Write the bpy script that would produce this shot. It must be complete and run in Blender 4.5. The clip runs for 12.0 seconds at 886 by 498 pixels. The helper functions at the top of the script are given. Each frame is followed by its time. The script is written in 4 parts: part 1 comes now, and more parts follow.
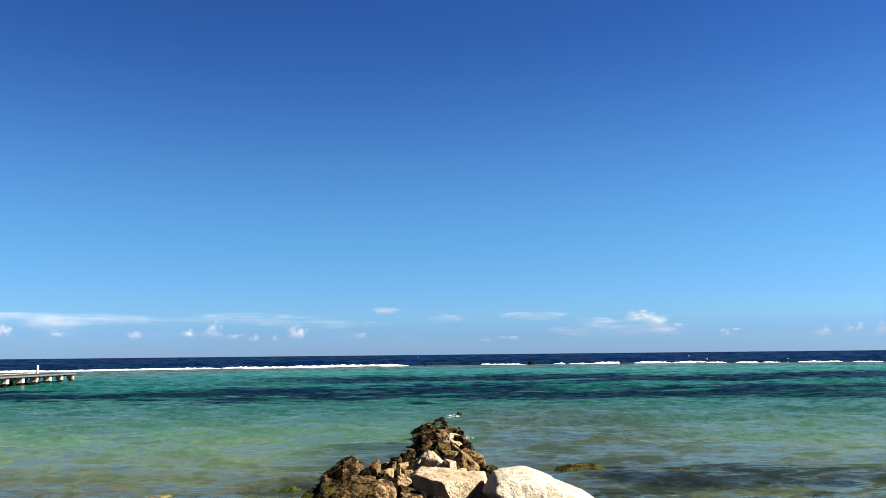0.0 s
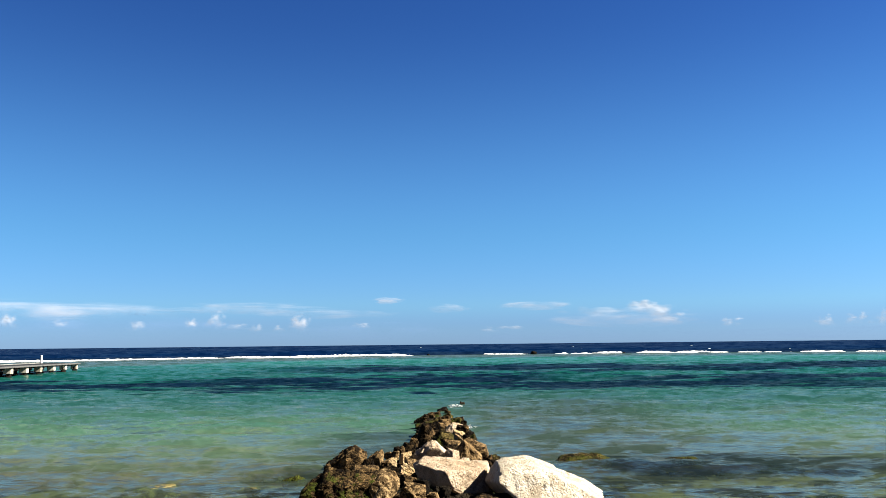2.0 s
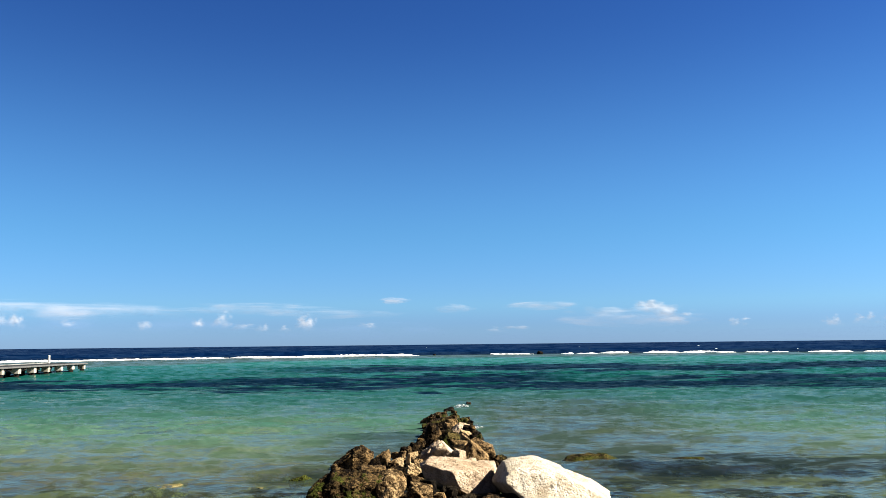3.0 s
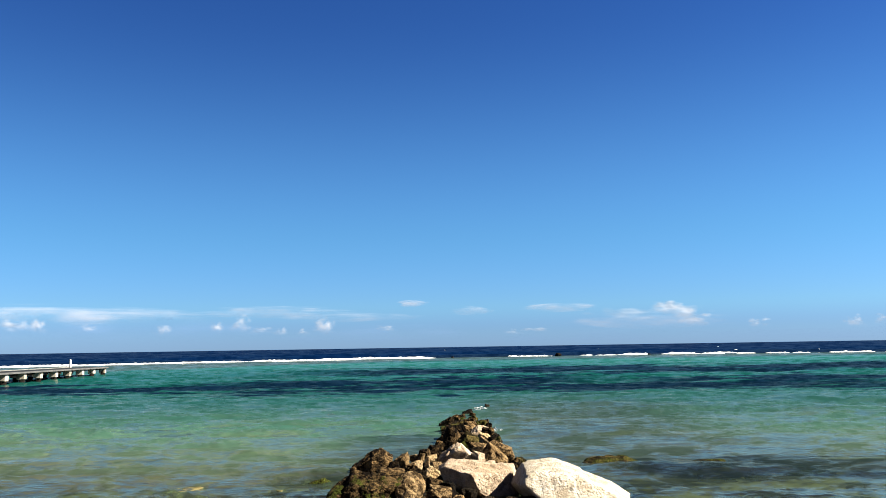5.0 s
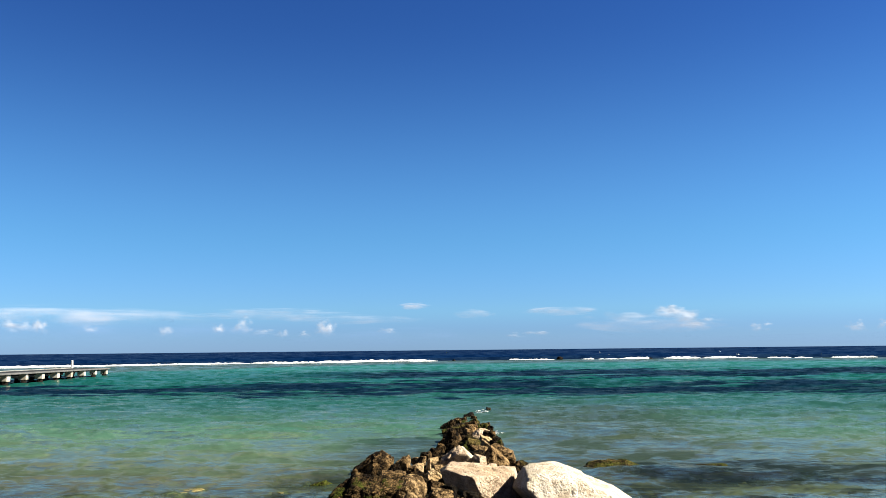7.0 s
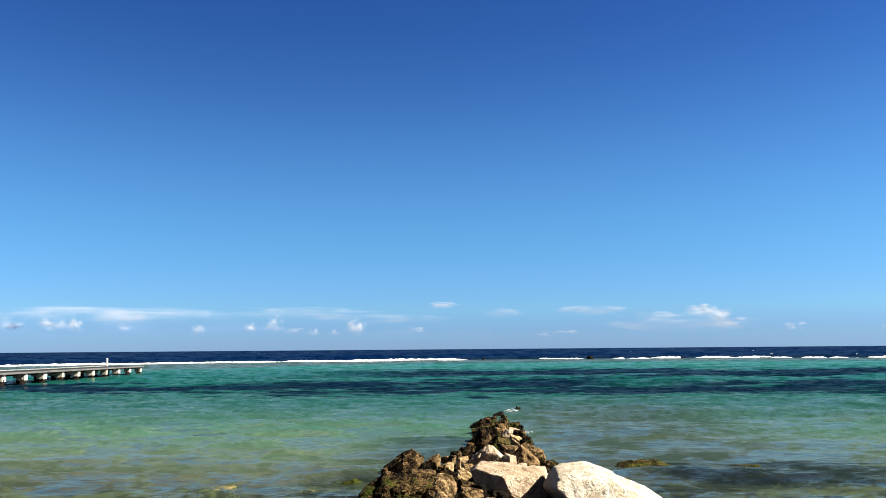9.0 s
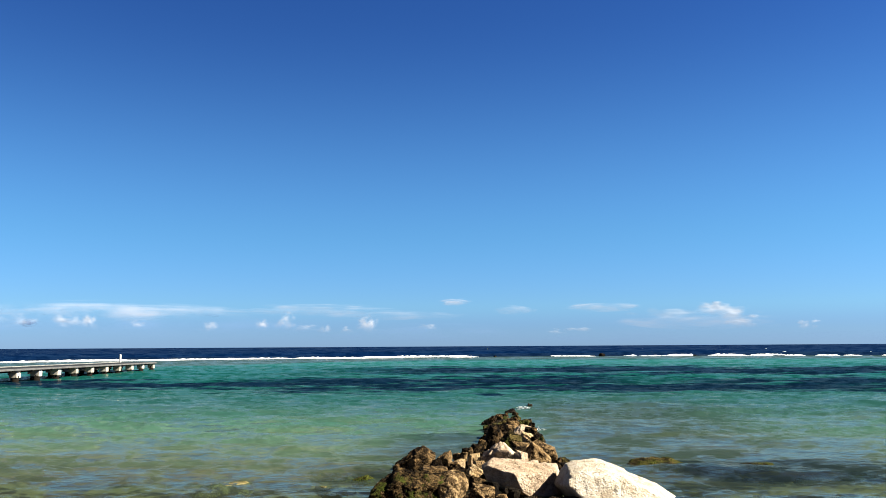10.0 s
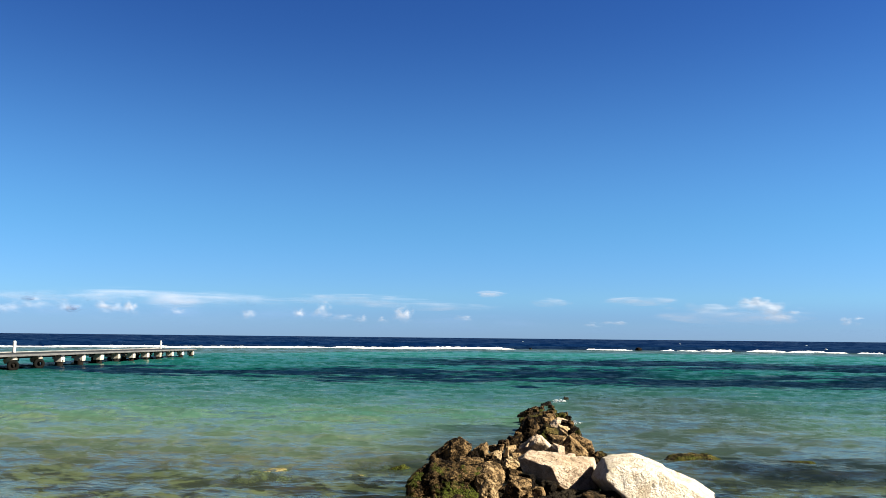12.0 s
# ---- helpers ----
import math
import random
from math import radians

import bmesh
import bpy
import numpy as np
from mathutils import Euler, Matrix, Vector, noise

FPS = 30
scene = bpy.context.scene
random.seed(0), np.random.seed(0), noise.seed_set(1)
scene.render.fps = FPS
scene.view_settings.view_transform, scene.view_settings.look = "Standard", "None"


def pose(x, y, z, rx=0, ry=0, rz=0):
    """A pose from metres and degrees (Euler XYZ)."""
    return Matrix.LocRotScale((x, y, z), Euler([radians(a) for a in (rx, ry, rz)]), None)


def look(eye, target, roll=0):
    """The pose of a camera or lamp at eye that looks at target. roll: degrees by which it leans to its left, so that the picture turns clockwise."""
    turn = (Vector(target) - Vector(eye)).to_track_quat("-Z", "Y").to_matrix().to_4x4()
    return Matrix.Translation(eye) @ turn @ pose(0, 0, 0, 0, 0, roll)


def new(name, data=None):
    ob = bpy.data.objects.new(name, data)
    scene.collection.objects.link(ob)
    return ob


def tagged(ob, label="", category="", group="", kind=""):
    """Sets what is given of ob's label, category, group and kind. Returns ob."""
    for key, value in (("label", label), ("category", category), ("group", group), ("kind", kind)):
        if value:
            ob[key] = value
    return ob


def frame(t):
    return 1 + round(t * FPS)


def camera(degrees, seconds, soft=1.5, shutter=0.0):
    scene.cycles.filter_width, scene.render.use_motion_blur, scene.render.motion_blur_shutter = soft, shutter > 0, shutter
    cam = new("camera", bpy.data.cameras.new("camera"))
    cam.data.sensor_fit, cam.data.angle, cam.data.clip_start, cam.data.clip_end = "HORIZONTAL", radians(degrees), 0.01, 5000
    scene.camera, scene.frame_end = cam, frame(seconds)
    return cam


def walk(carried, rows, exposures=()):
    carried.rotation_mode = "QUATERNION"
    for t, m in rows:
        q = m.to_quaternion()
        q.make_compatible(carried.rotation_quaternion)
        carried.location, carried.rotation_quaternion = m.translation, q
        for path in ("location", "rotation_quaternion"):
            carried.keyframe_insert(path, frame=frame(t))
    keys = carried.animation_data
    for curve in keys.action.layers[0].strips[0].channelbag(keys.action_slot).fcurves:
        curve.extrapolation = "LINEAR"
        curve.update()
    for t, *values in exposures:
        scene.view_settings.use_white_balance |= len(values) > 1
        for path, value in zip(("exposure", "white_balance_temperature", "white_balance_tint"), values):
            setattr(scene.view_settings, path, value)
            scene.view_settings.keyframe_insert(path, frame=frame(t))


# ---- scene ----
cam = camera(55.277, 12.0, soft=0.55)
PATH = [
    (0.0, pose(0.022, -0.004, 2.399, 97.093, 0.592, -0.059)),
    (0.5, pose(0.022, -0.008, 2.397, 96.979, 0.605, -0.130)),
    (1.0, pose(0.021, -0.019, 2.400, 96.754, 0.604, -0.120)),
    (1.5, pose(0.020, -0.020, 2.404, 96.479, 0.658, -0.003)),
    (2.0, pose(0.017, -0.017, 2.405, 96.407, 0.606, 0.114)),
    (2.5, pose(0.017, 0.002, 2.395, 96.391, 0.542, 0.309)),
    (3.0, pose(0.009, -0.003, 2.404, 96.412, 0.611, 0.531)),
    (5.0, pose(0.006, 0.004, 2.403, 96.592, 0.910, 1.733)),
    (5.5, pose(0.004, -0.005, 2.404, 96.644, 0.880, 1.873)),
    (6.0, pose(0.008, -0.003, 2.397, 96.775, 0.749, 1.791)),
    (6.5, pose(0.006, 0.019, 2.395, 96.859, 0.638, 1.710)),
    (7.0, pose(-0.003, 0.005, 2.399, 96.790, 0.583, 1.832)),
    (9.0, pose(-0.004, 0.017, 2.403, 96.733, 0.460, 3.827)),
    (9.5, pose(-0.006, 0.008, 2.405, 96.686, 0.419, 4.208)),
    (10.0, pose(-0.008, 0.002, 2.401, 96.541, 0.336, 4.592)),
    (10.5, pose(-0.013, -0.004, 2.404, 96.397, 0.208, 5.071)),
    (11.0, pose(-0.020, 0.015, 2.396, 96.289, -0.071, 5.675)),
    (11.5, pose(-0.039, 0.006, 2.395, 96.173, -0.426, 6.332)),
    (12.0, pose(-0.052, 0.011, 2.398, 95.959, -0.607, 6.968)),
]
walk(cam, PATH, exposures=((0.0, 2.2), (12.0, 2.2)))

# ---- world and sun ----
SUN_AZ, SUN_EL = 99.0, 38.0      # degrees clockwise from +y, and above the horizon
world = bpy.data.worlds.new("sky")
scene.world = world
world.use_nodes = True
wt = world.node_tree
wt.nodes.clear()
sky = wt.nodes.new("ShaderNodeTexSky")
sky.sky_type, sky.sun_disc = "NISHITA", False
sky.sun_elevation, sky.sun_rotation = radians(SUN_EL), radians(SUN_AZ)
sky.air_density, sky.dust_density, sky.ozone_density = 1.0, 0.15, 3.0
geo = wt.nodes.new("ShaderNodeTexCoord")
sep = wt.nodes.new("ShaderNodeSeparateXYZ")
wt.links.new(geo.outputs["Generated"], sep.inputs[0])
grade = wt.nodes.new("ShaderNodeValToRGB")
grade.color_ramp.interpolation = "EASE"
wt.links.new(sep.outputs["Z"], grade.inputs["Fac"])
SKY_STOPS = ((0.0, (0.150, 0.262, 0.550)), (0.02, (0.151, 0.265, 0.525)), (0.05, (0.176, 0.318, 0.530)), (0.14, (0.168, 0.334, 0.492)),
             (0.40, (0.0830, 0.1890, 0.385)), (0.58, (0.0345, 0.0770, 0.159)), (1.0, (0.0231, 0.0528, 0.1122)))
ramp = grade.color_ramp
while len(ramp.elements) < len(SKY_STOPS):
    ramp.elements.new(0.5)
for el, (at, col) in zip(ramp.elements, SKY_STOPS):
    el.position, el.color = at, (*col, 1)
tint = wt.nodes.new("ShaderNodeMix")
tint.data_type, tint.blend_type = "RGBA", "MULTIPLY"
tint.inputs["Factor"].default_value = 1.0
wt.links.new(sky.outputs["Color"], tint.inputs["A"])
wt.links.new(grade.outputs["Color"], tint.inputs["B"])
side = wt.nodes.new("ShaderNodeMapRange")       # the sky grows lighter towards the sun
side.interpolation_type = "SMOOTHSTEP"
for i, v in enumerate((-0.6, 0.7, 0.93, 1.11)):
    side.inputs[i + 1].default_value = v
wt.links.new(sep.outputs["X"], side.inputs[0])
sunward = wt.nodes.new("ShaderNodeVectorMath")
sunward.operation = "SCALE"
wt.links.new(tint.outputs["Result"], sunward.inputs[0])
wt.links.new(side.outputs[0], sunward.inputs["Scale"])
back = wt.nodes.new("ShaderNodeBackground")
back.inputs["Strength"].default_value = 0.0607
wt.links.new(sunward.outputs[0], back.inputs["Color"])
wt.links.new(back.outputs["Background"], wt.nodes.new("ShaderNodeOutputWorld").inputs["Surface"])

sun_dir = Vector((math.sin(radians(SUN_AZ)) * math.cos(radians(SUN_EL)),
                  math.cos(radians(SUN_AZ)) * math.cos(radians(SUN_EL)), math.sin(radians(SUN_EL))))
sun = new("sun", bpy.data.lights.new("sun", "SUN"))
sun.data.energy, sun.data.angle, sun.data.color = 5.0, radians(0.5), (1.0, 0.91, 0.77)
sun.matrix_world = look(sun_dir * 50, (0, 0, 0))


# ---- materials ----
class Nodes:
    """Short names for building a material's node tree."""

    def __init__(self, name):
        self.mat = bpy.data.materials.new(name)
        self.mat.use_nodes = True
        self.tree = self.mat.node_tree
        self.tree.nodes.clear()

    def put(self, socket, value):
        if isinstance(value, bpy.types.NodeSocket):
            self.tree.links.new(value, socket)
        elif value is not None:
            socket.default_value = (*value, 1) if isinstance(value, tuple) and len(value) == 3 and socket.type == "RGBA" else value

    def add(self, kind, **inputs):
        n = self.tree.nodes.new(kind)
        for key, value in inputs.items():
            self.put(n.inputs[key.replace("_", " ")], value)
        return n

    def math(self, op, a, b=None, c=None, clamp=False):
        n = self.tree.nodes.new("ShaderNodeMath")
        n.operation, n.use_clamp = op, clamp
        for i, v in enumerate((a, b, c)):
            self.put(n.inputs[i], v)
        return n.outputs[0]

    def vec(self, op, a, b):
        n = self.tree.nodes.new("ShaderNodeVectorMath")
        n.operation = op
        self.put(n.inputs[0], a)
        self.put(n.inputs[1], b)
        return n.outputs[0]

    def smooth(self, v, lo, hi, to_lo=0.0, to_hi=1.0):
        n = self.tree.nodes.new("ShaderNodeMapRange")
        n.interpolation_type = "SMOOTHSTEP"
        for i, x in enumerate((v, lo, hi, to_lo, to_hi)):
            self.put(n.inputs[i], x)
        return n.outputs[0]

    def mix(self, fac, a, b, blend="MIX"):
        n = self.tree.nodes.new("ShaderNodeMix")
        n.data_type, n.blend_type = "RGBA", blend
        self.put(n.inputs["Factor"], fac)
        self.put(n.inputs["A"], a)
        self.put(n.inputs["B"], b)
        return n.outputs["Result"]

    def noise(self, vector, scale, detail=4.0, rough=0.55, distort=0.0):
        n = self.add("ShaderNodeTexNoise", Vector=vector, Scale=scale, Detail=detail, Roughness=rough, Distortion=distort)
        return n.outputs["Fac"]

    def ramp(self, fac, stops, mode="LINEAR"):
        n = self.tree.nodes.new("ShaderNodeValToRGB")
        n.color_ramp.interpolation = mode
        self.put(n.inputs["Fac"], fac)
        while len(n.color_ramp.elements) < len(stops):
            n.color_ramp.elements.new(0.5)
        for el, (at, col) in zip(n.color_ramp.elements, stops):
            el.position, el.color = at, (*col, 1)
        return n.outputs["Color"]

    def bump(self, height, strength, distance, normal=None):
        n = self.add("ShaderNodeBump", Height=height, Strength=strength, Distance=distance)
        if normal is not None:
            self.put(n.inputs["Normal"], normal)
        return n.outputs["Normal"]

    def done(self, surface):
        out = self.tree.nodes.new("ShaderNodeOutputMaterial")
        self.tree.links.new(surface, out.inputs["Surface"])
        return self.mat

    def principled(self, color, rough=0.8, normal=None, metal=0.0, spec=None):
        n = self.add("ShaderNodeBsdfPrincipled", Base_Color=color, Roughness=rough, Metallic=metal)
        if normal is not None:
            self.put(n.inputs["Normal"], normal)
        if spec is not None:
            n.inputs["Specular IOR Level"].default_value = spec
        return n.outputs["BSDF"]


def rock_material(name, light, mid, stain, stain_amount, wet_top, moss=0.0, speckle=0.5, relief=1.0, cover=0.0, cracks=0.5):
    """Weathered limestone: grain, pits, brown stains that also paint self-shadow, a dark wet foot and algae."""
    n = Nodes(name)
    co = n.add("ShaderNodeTexCoord").outputs["Object"]
    rnd = n.add("ShaderNodeObjectInfo").outputs["Random"]
    co = n.vec("ADD", co, n.math("MULTIPLY", rnd, 40.0))
    world_z = n.add("ShaderNodeSeparateXYZ", Vector=n.add("ShaderNodeNewGeometry").outputs["Position"]).outputs["Z"]
    big = n.noise(co, 2.2, 6, 0.6)
    med = n.noise(co, 9.0, 7, 0.65, 0.4)
    fine = n.noise(co, 45.0, 5, 0.6)
    col = n.mix(n.smooth(big, 0.35, 0.65), light, mid)
    mott = n.noise(co, 8.0, 8, 0.70, 0.9)
    # the stains also put the rough surface's self-shadow into the colour
    col = n.mix(n.math("MULTIPLY", n.smooth(n.math("ADD", n.math("MULTIPLY", fine, 0.18), n.math("ADD", n.math("MULTIPLY", mott, 0.5), n.math("MULTIPLY", n.noise(co, 4.0, 5, 0.6, 0.6), 0.32))), 0.44 - cover, 0.56 - cover), stain_amount), col, stain)
    col = n.mix(n.smooth(fine, 0.53, 0.62, 0.0, speckle), col, tuple(0.3 * c for c in stain))
    col = n.mix(n.smooth(fine, 0.42, 0.30, 0.0, 0.35), col, tuple(min(1.0, 1.35 * c) for c in light))
    seam = n.math("ABSOLUTE", n.math("SUBTRACT", n.noise(n.vec("MULTIPLY", co, (1.0, 1.0, 2.4)), 2.6, 5, 0.6, 0.3), 0.5))
    seam = n.math("MULTIPLY", n.smooth(seam, 0.03, 0.004), n.smooth(n.noise(co, 4.3, 3, 0.6), 0.52, 0.62))
    col = n.mix(n.math("MULTIPLY", seam, cracks), col, tuple(0.35 * c for c in stain))
    if moss:
        m = n.noise(co, 3.5, 6, 0.7)
        m = n.math("ADD", m, n.smooth(world_z, 0.70, 0.10, -0.03, 0.15))
        green = n.mix(n.smooth(fine, 0.4, 0.6), (0.004, 0.006, 0.0012), (0.050, 0.062, 0.009))
        col = n.mix(n.math("MULTIPLY", n.smooth(m, 0.58, 0.68), moss), col, green)
    edge = n.math("ADD", world_z, n.math("MULTIPLY", n.math("SUBTRACT", med, 0.5), 0.35))
    wet = n.smooth(edge, wet_top, wet_top - 0.12)
    col = n.mix(n.math("MULTIPLY", wet, 0.8), col, (0.018, 0.014, 0.008))
    rough = n.math("SUBTRACT", 0.95, n.math("MULTIPLY", wet, 0.45))
    pits = n.add("ShaderNodeTexVoronoi", Vector=co, Scale=16.0).outputs["Distance"]
    h = n.math("ADD", n.math("MULTIPLY", med, 1.2), n.math("MULTIPLY", fine, 0.4))
    h = n.math("SUBTRACT", h, n.math("MULTIPLY", mott, 0.9))
    h = n.math("ADD", h, n.math("MULTIPLY", n.smooth(pits, 0.0, 0.35), 0.35))
    h = n.math("SUBTRACT", h, n.math("MULTIPLY", seam, 0.5))
    return n.done(n.principled(col, rough, n.bump(h, relief, 0.06), spec=0.04))


ROCKS = {
    "white": rock_material("white_limestone", (0.45, 0.412, 0.345), (0.38, 0.335, 0.25), (0.20, 0.145, 0.085), 0.5, 0.05, speckle=0.3, relief=0.8, cover=-0.03, cracks=0.3),
    "pale": rock_material("pale_limestone", (0.3483, 0.2806, 0.2083), (0.2903, 0.2244, 0.1545), (0.1066, 0.07052, 0.03961), 0.55, 0.04, speckle=0.3, relief=0.7, cover=0.0),
    "cream": rock_material("cream_limestone", (0.3815, 0.2861, 0.166), (0.2754, 0.1918, 0.0971), (0.04675, 0.02805, 0.01142), 0.8, 0.08, speckle=0.35, cover=-0.03),
    "weathered": rock_material("weathered_limestone", (0.33, 0.235, 0.125), (0.20, 0.133, 0.064), (0.022, 0.0135, 0.006), 0.9, 0.06, speckle=0.45, cover=0.005),
    "tan": rock_material("tan_limestone", (0.245, 0.1679, 0.08551), (0.1422, 0.09136, 0.04048), (0.00864, 0.005184, 0.002484), 0.94, 0.10, speckle=0.5, cover=-0.005),
    "brown": rock_material("brown_rock", (0.1606, 0.1044, 0.04802), (0.06509, 0.0403, 0.0171), (0.002066, 0.001417, 0.0007466), 0.97, 0.14, speckle=0.6, cover=0.02),
    # this dark tone also colours stones that stand in for shaded gaps
    "dark": rock_material("dark_wet_rock_and_shade", (0.105, 0.068, 0.032), (0.0315, 0.0203, 0.0093), (0.000765, 0.000561, 0.0004105), 0.98, 0.18, speckle=0.7, cover=0.04),
    "olive": rock_material("algae_rock", (0.1196, 0.09152, 0.0312), (0.04992, 0.03936, 0.01344), (0.0036, 0.00304, 0.00128), 0.95, 0.10, 0.6, 0.7, cover=0.03),
    "mossy": rock_material("mossy_rock", (0.175, 0.115, 0.050), (0.062, 0.040, 0.017), (0.001296, 0.0009331, 0.0005365), 0.97, 0.02, 0.9, 0.7, cover=0.025),
    # near-black: wet rock, and shade painted between and under the boulders
    "black": rock_material("black_wet_rock_and_shade", (0.016, 0.0125, 0.008), (0.007, 0.0055, 0.004), (0.0025, 0.002, 0.0015), 0.9, 0.2, speckle=0.6),
    "sunken": rock_material("sunken_rock", (0.27, 0.245, 0.115), (0.20, 0.17, 0.07), (0.08, 0.065, 0.025), 0.6, -2.0, 0.3),
    "weed": rock_material("weedy_rock", (0.02646, 0.02205, 0.00882), (0.01323, 0.01117, 0.004998), (0.00294, 0.002646, 0.00147), 0.8, -2.0, 0.6),
}


def sea_material():
    """Sea water: murky body colour by depth and sea bed, clear over the shallows, with a rippled gloss."""
    n = Nodes("sea_water")
    pos = n.add("ShaderNodeNewGeometry").outputs["Position"]
    xyz = n.add("ShaderNodeSeparateXYZ", Vector=pos).outputs
    x, y = xyz["X"], xyz["Y"]
    flat = n.vec("MULTIPLY", pos, (1, 1, 0))
    warp = n.math("SUBTRACT", n.noise(n.vec("MULTIPLY", flat, (0.035, 0.09, 0)), 1.0, 5, 0.6), 0.5)
    reach = n.math("MULTIPLY", y, n.math("ADD", 1.0, n.math("MULTIPLY", warp, 0.22)))
    # bend the bands along with the reef, which comes nearer on the left
    left = n.math("MINIMUM", n.math("SUBTRACT", x, 20.0), 0.0)
    right = n.math("MAXIMUM", n.math("SUBTRACT", x, 20.0), 0.0)
    bend = n.math("ADD", n.math("MULTIPLY", n.math("MULTIPLY", left, left), 0.0048),
                  n.math("MULTIPLY", n.math("MULTIPLY", right, right), 0.0037))
    out = n.math("ADD", y, bend)
    reach = n.mix(n.smooth(y, 80.0, 130.0), reach, out)
    depth = n.math("LOGARITHM", n.math("DIVIDE", n.math("MAXIMUM", reach, 1.0), 10.0), 40.0)
    body = n.ramp(depth, ((0.04, (0.046, 0.045, 0.030)), (0.085, (0.062, 0.064, 0.040)), (0.125, (0.090, 0.100, 0.062)), (0.16, (0.088, 0.116, 0.071)), (0.25, (0.042, 0.092, 0.064)),
                          (0.34, (0.0130, 0.052, 0.0455)), (0.46, (0.0034, 0.042, 0.0345)), (0.62, (0.0045, 0.052, 0.045)), (0.70, (0.009, 0.078, 0.068)),
                          (0.735, (0.008218, 0.04662, 0.04934)), (0.772, (0.01371, 0.03291, 0.03563)), (0.80, (0.001643, 0.005494, 0.01507)),
                          (0.86, (0.0005, 0.0062, 0.028))))
    # grey reef flat just inside the surf, broader on the left
    brim = n.smooth(x, -12.0, -45.0, 152.0, 122.0)
    shoal = n.smooth(n.math("SUBTRACT", n.math("ADD", out, n.math("MULTIPLY", warp, 40.0)), brim), -6.0, 10.0)
    shoal = n.math("MULTIPLY", shoal, n.smooth(out, 192.0, 184.0))
    body = n.mix(n.math("MULTIPLY", shoal, 0.85), body, (0.026, 0.046, 0.047))
    # greyer water on the sheltered side of the rocks
    lee = n.math("MULTIPLY", n.math("MULTIPLY", n.smooth(x, -1.5, 2.0), n.smooth(x, 10.0, 4.0, 0.2, 1.0)), n.smooth(y, 46.0, 26.0))
    body = n.mix(n.math("MULTIPLY", lee, 0.8), body, (0.026, 0.031, 0.0275))
    # bright sand patches under the shallows
    sand = n.noise(n.vec("MULTIPLY", flat, (0.22, 0.5, 0)), 1.0, 4, 0.6)
    near = n.smooth(y, 38.0, 18.0)
    body = n.mix(n.math("MULTIPLY", n.smooth(sand, 0.52, 0.68), n.math("MULTIPLY", near, 0.45)), body, (0.0686, 0.0728, 0.0294))
    body = n.mix(n.math("MULTIPLY", n.smooth(sand, 0.48, 0.34), n.math("MULTIPLY", near, 0.45)), body, (0.02399, 0.0377, 0.02057))
    # seagrass beds, with the jetty's shadow on the water painted among them
    rag = n.math("SUBTRACT", n.noise(n.vec("MULTIPLY", flat, (0.055, 0.16, 0)), 1.0, 6, 0.62), 0.5)
    frill = n.math("SUBTRACT", n.noise(n.vec("MULTIPLY", flat, (0.35, 0.5, 0)), 1.0, 5, 0.65), 0.5)
    ln_y = n.math("LOGARITHM", n.math("MAXIMUM", y, 1.0), math.e)
    streaks = n.noise(n.add("ShaderNodeCombineXYZ", X=n.math("MULTIPLY", x, 0.07), Y=n.math("MULTIPLY", ln_y, 16.0)).outputs[0], 1.0, 5, 0.65)
    fine = n.noise(n.add("ShaderNodeCombineXYZ", X=n.math("MULTIPLY", x, 0.3), Y=n.math("MULTIPLY", ln_y, 60.0)).outputs[0], 1.0, 4, 0.65)
    streaks = n.math("ADD", n.math("MULTIPLY", streaks, 0.5), n.math("MULTIPLY", fine, 0.5))

    def bed(centre, half, x_lo, x_lo2, x_hi, x_hi2, tilt=0.0):
        d = n.math("ABSOLUTE", n.math("SUBTRACT", n.math("ADD", y, n.math("MULTIPLY", n.math("MINIMUM", x, 0.0), tilt)), centre))
        m = n.math("SUBTRACT", 1.0, n.math("DIVIDE", d, half))
        m = n.math("ADD", m, n.math("ADD", n.math("MULTIPLY", rag, 2.6), n.math("ADD", n.math("MULTIPLY", frill, 1.0), n.math("MULTIPLY", n.math("SUBTRACT", streaks, 0.5), 5.5))))
        m = n.math("MULTIPLY", n.smooth(m, 0.08, 0.50), n.smooth(d, half * 1.9, half * 1.1))
        return n.math("MULTIPLY", m, n.math("MULTIPLY", n.smooth(x, x_lo, x_lo2), n.smooth(x, x_hi2, x_hi)))

    grass_and_shade = n.math("MAXIMUM", bed(82.0, 17.0, -26.0, -6.0, 100.0, 140.0), bed(48.5, 6.5, -44.0, -32.0, 16.0, 40.0, 0.23))
    grass_and_shade = n.math("MAXIMUM", grass_and_shade, bed(56.0, 11.0, -22.0, -13.0, 4.0, 12.0))
    grass_and_shade = n.math("MAXIMUM", grass_and_shade, bed(56.0, 5.0, 4.0, 16.0, 70.0, 90.0))
    grass_and_shade = n.math("MAXIMUM", grass_and_shade, n.math("MULTIPLY", bed(16.4, 1.5, 2.4, 3.4, 8.0, 11.0), 0.7))
    # left of the jetty: its cast shadow painted in, together with weed
    grass_and_shade = n.math("MAXIMUM", grass_and_shade, n.math("MULTIPLY", bed(19.5, 6.0, -4.4, -1.6, 0.0, 0.6), 0.72))
    body = n.mix(n.math("MULTIPLY", grass_and_shade, 0.97), body, (0.0010, 0.0052, 0.0145))
    # weed round the jetty foot, painted darker to cut bounced light and add shade
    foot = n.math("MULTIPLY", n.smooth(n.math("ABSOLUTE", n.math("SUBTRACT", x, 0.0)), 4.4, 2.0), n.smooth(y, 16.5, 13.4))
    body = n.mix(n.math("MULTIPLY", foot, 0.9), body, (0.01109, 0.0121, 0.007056))
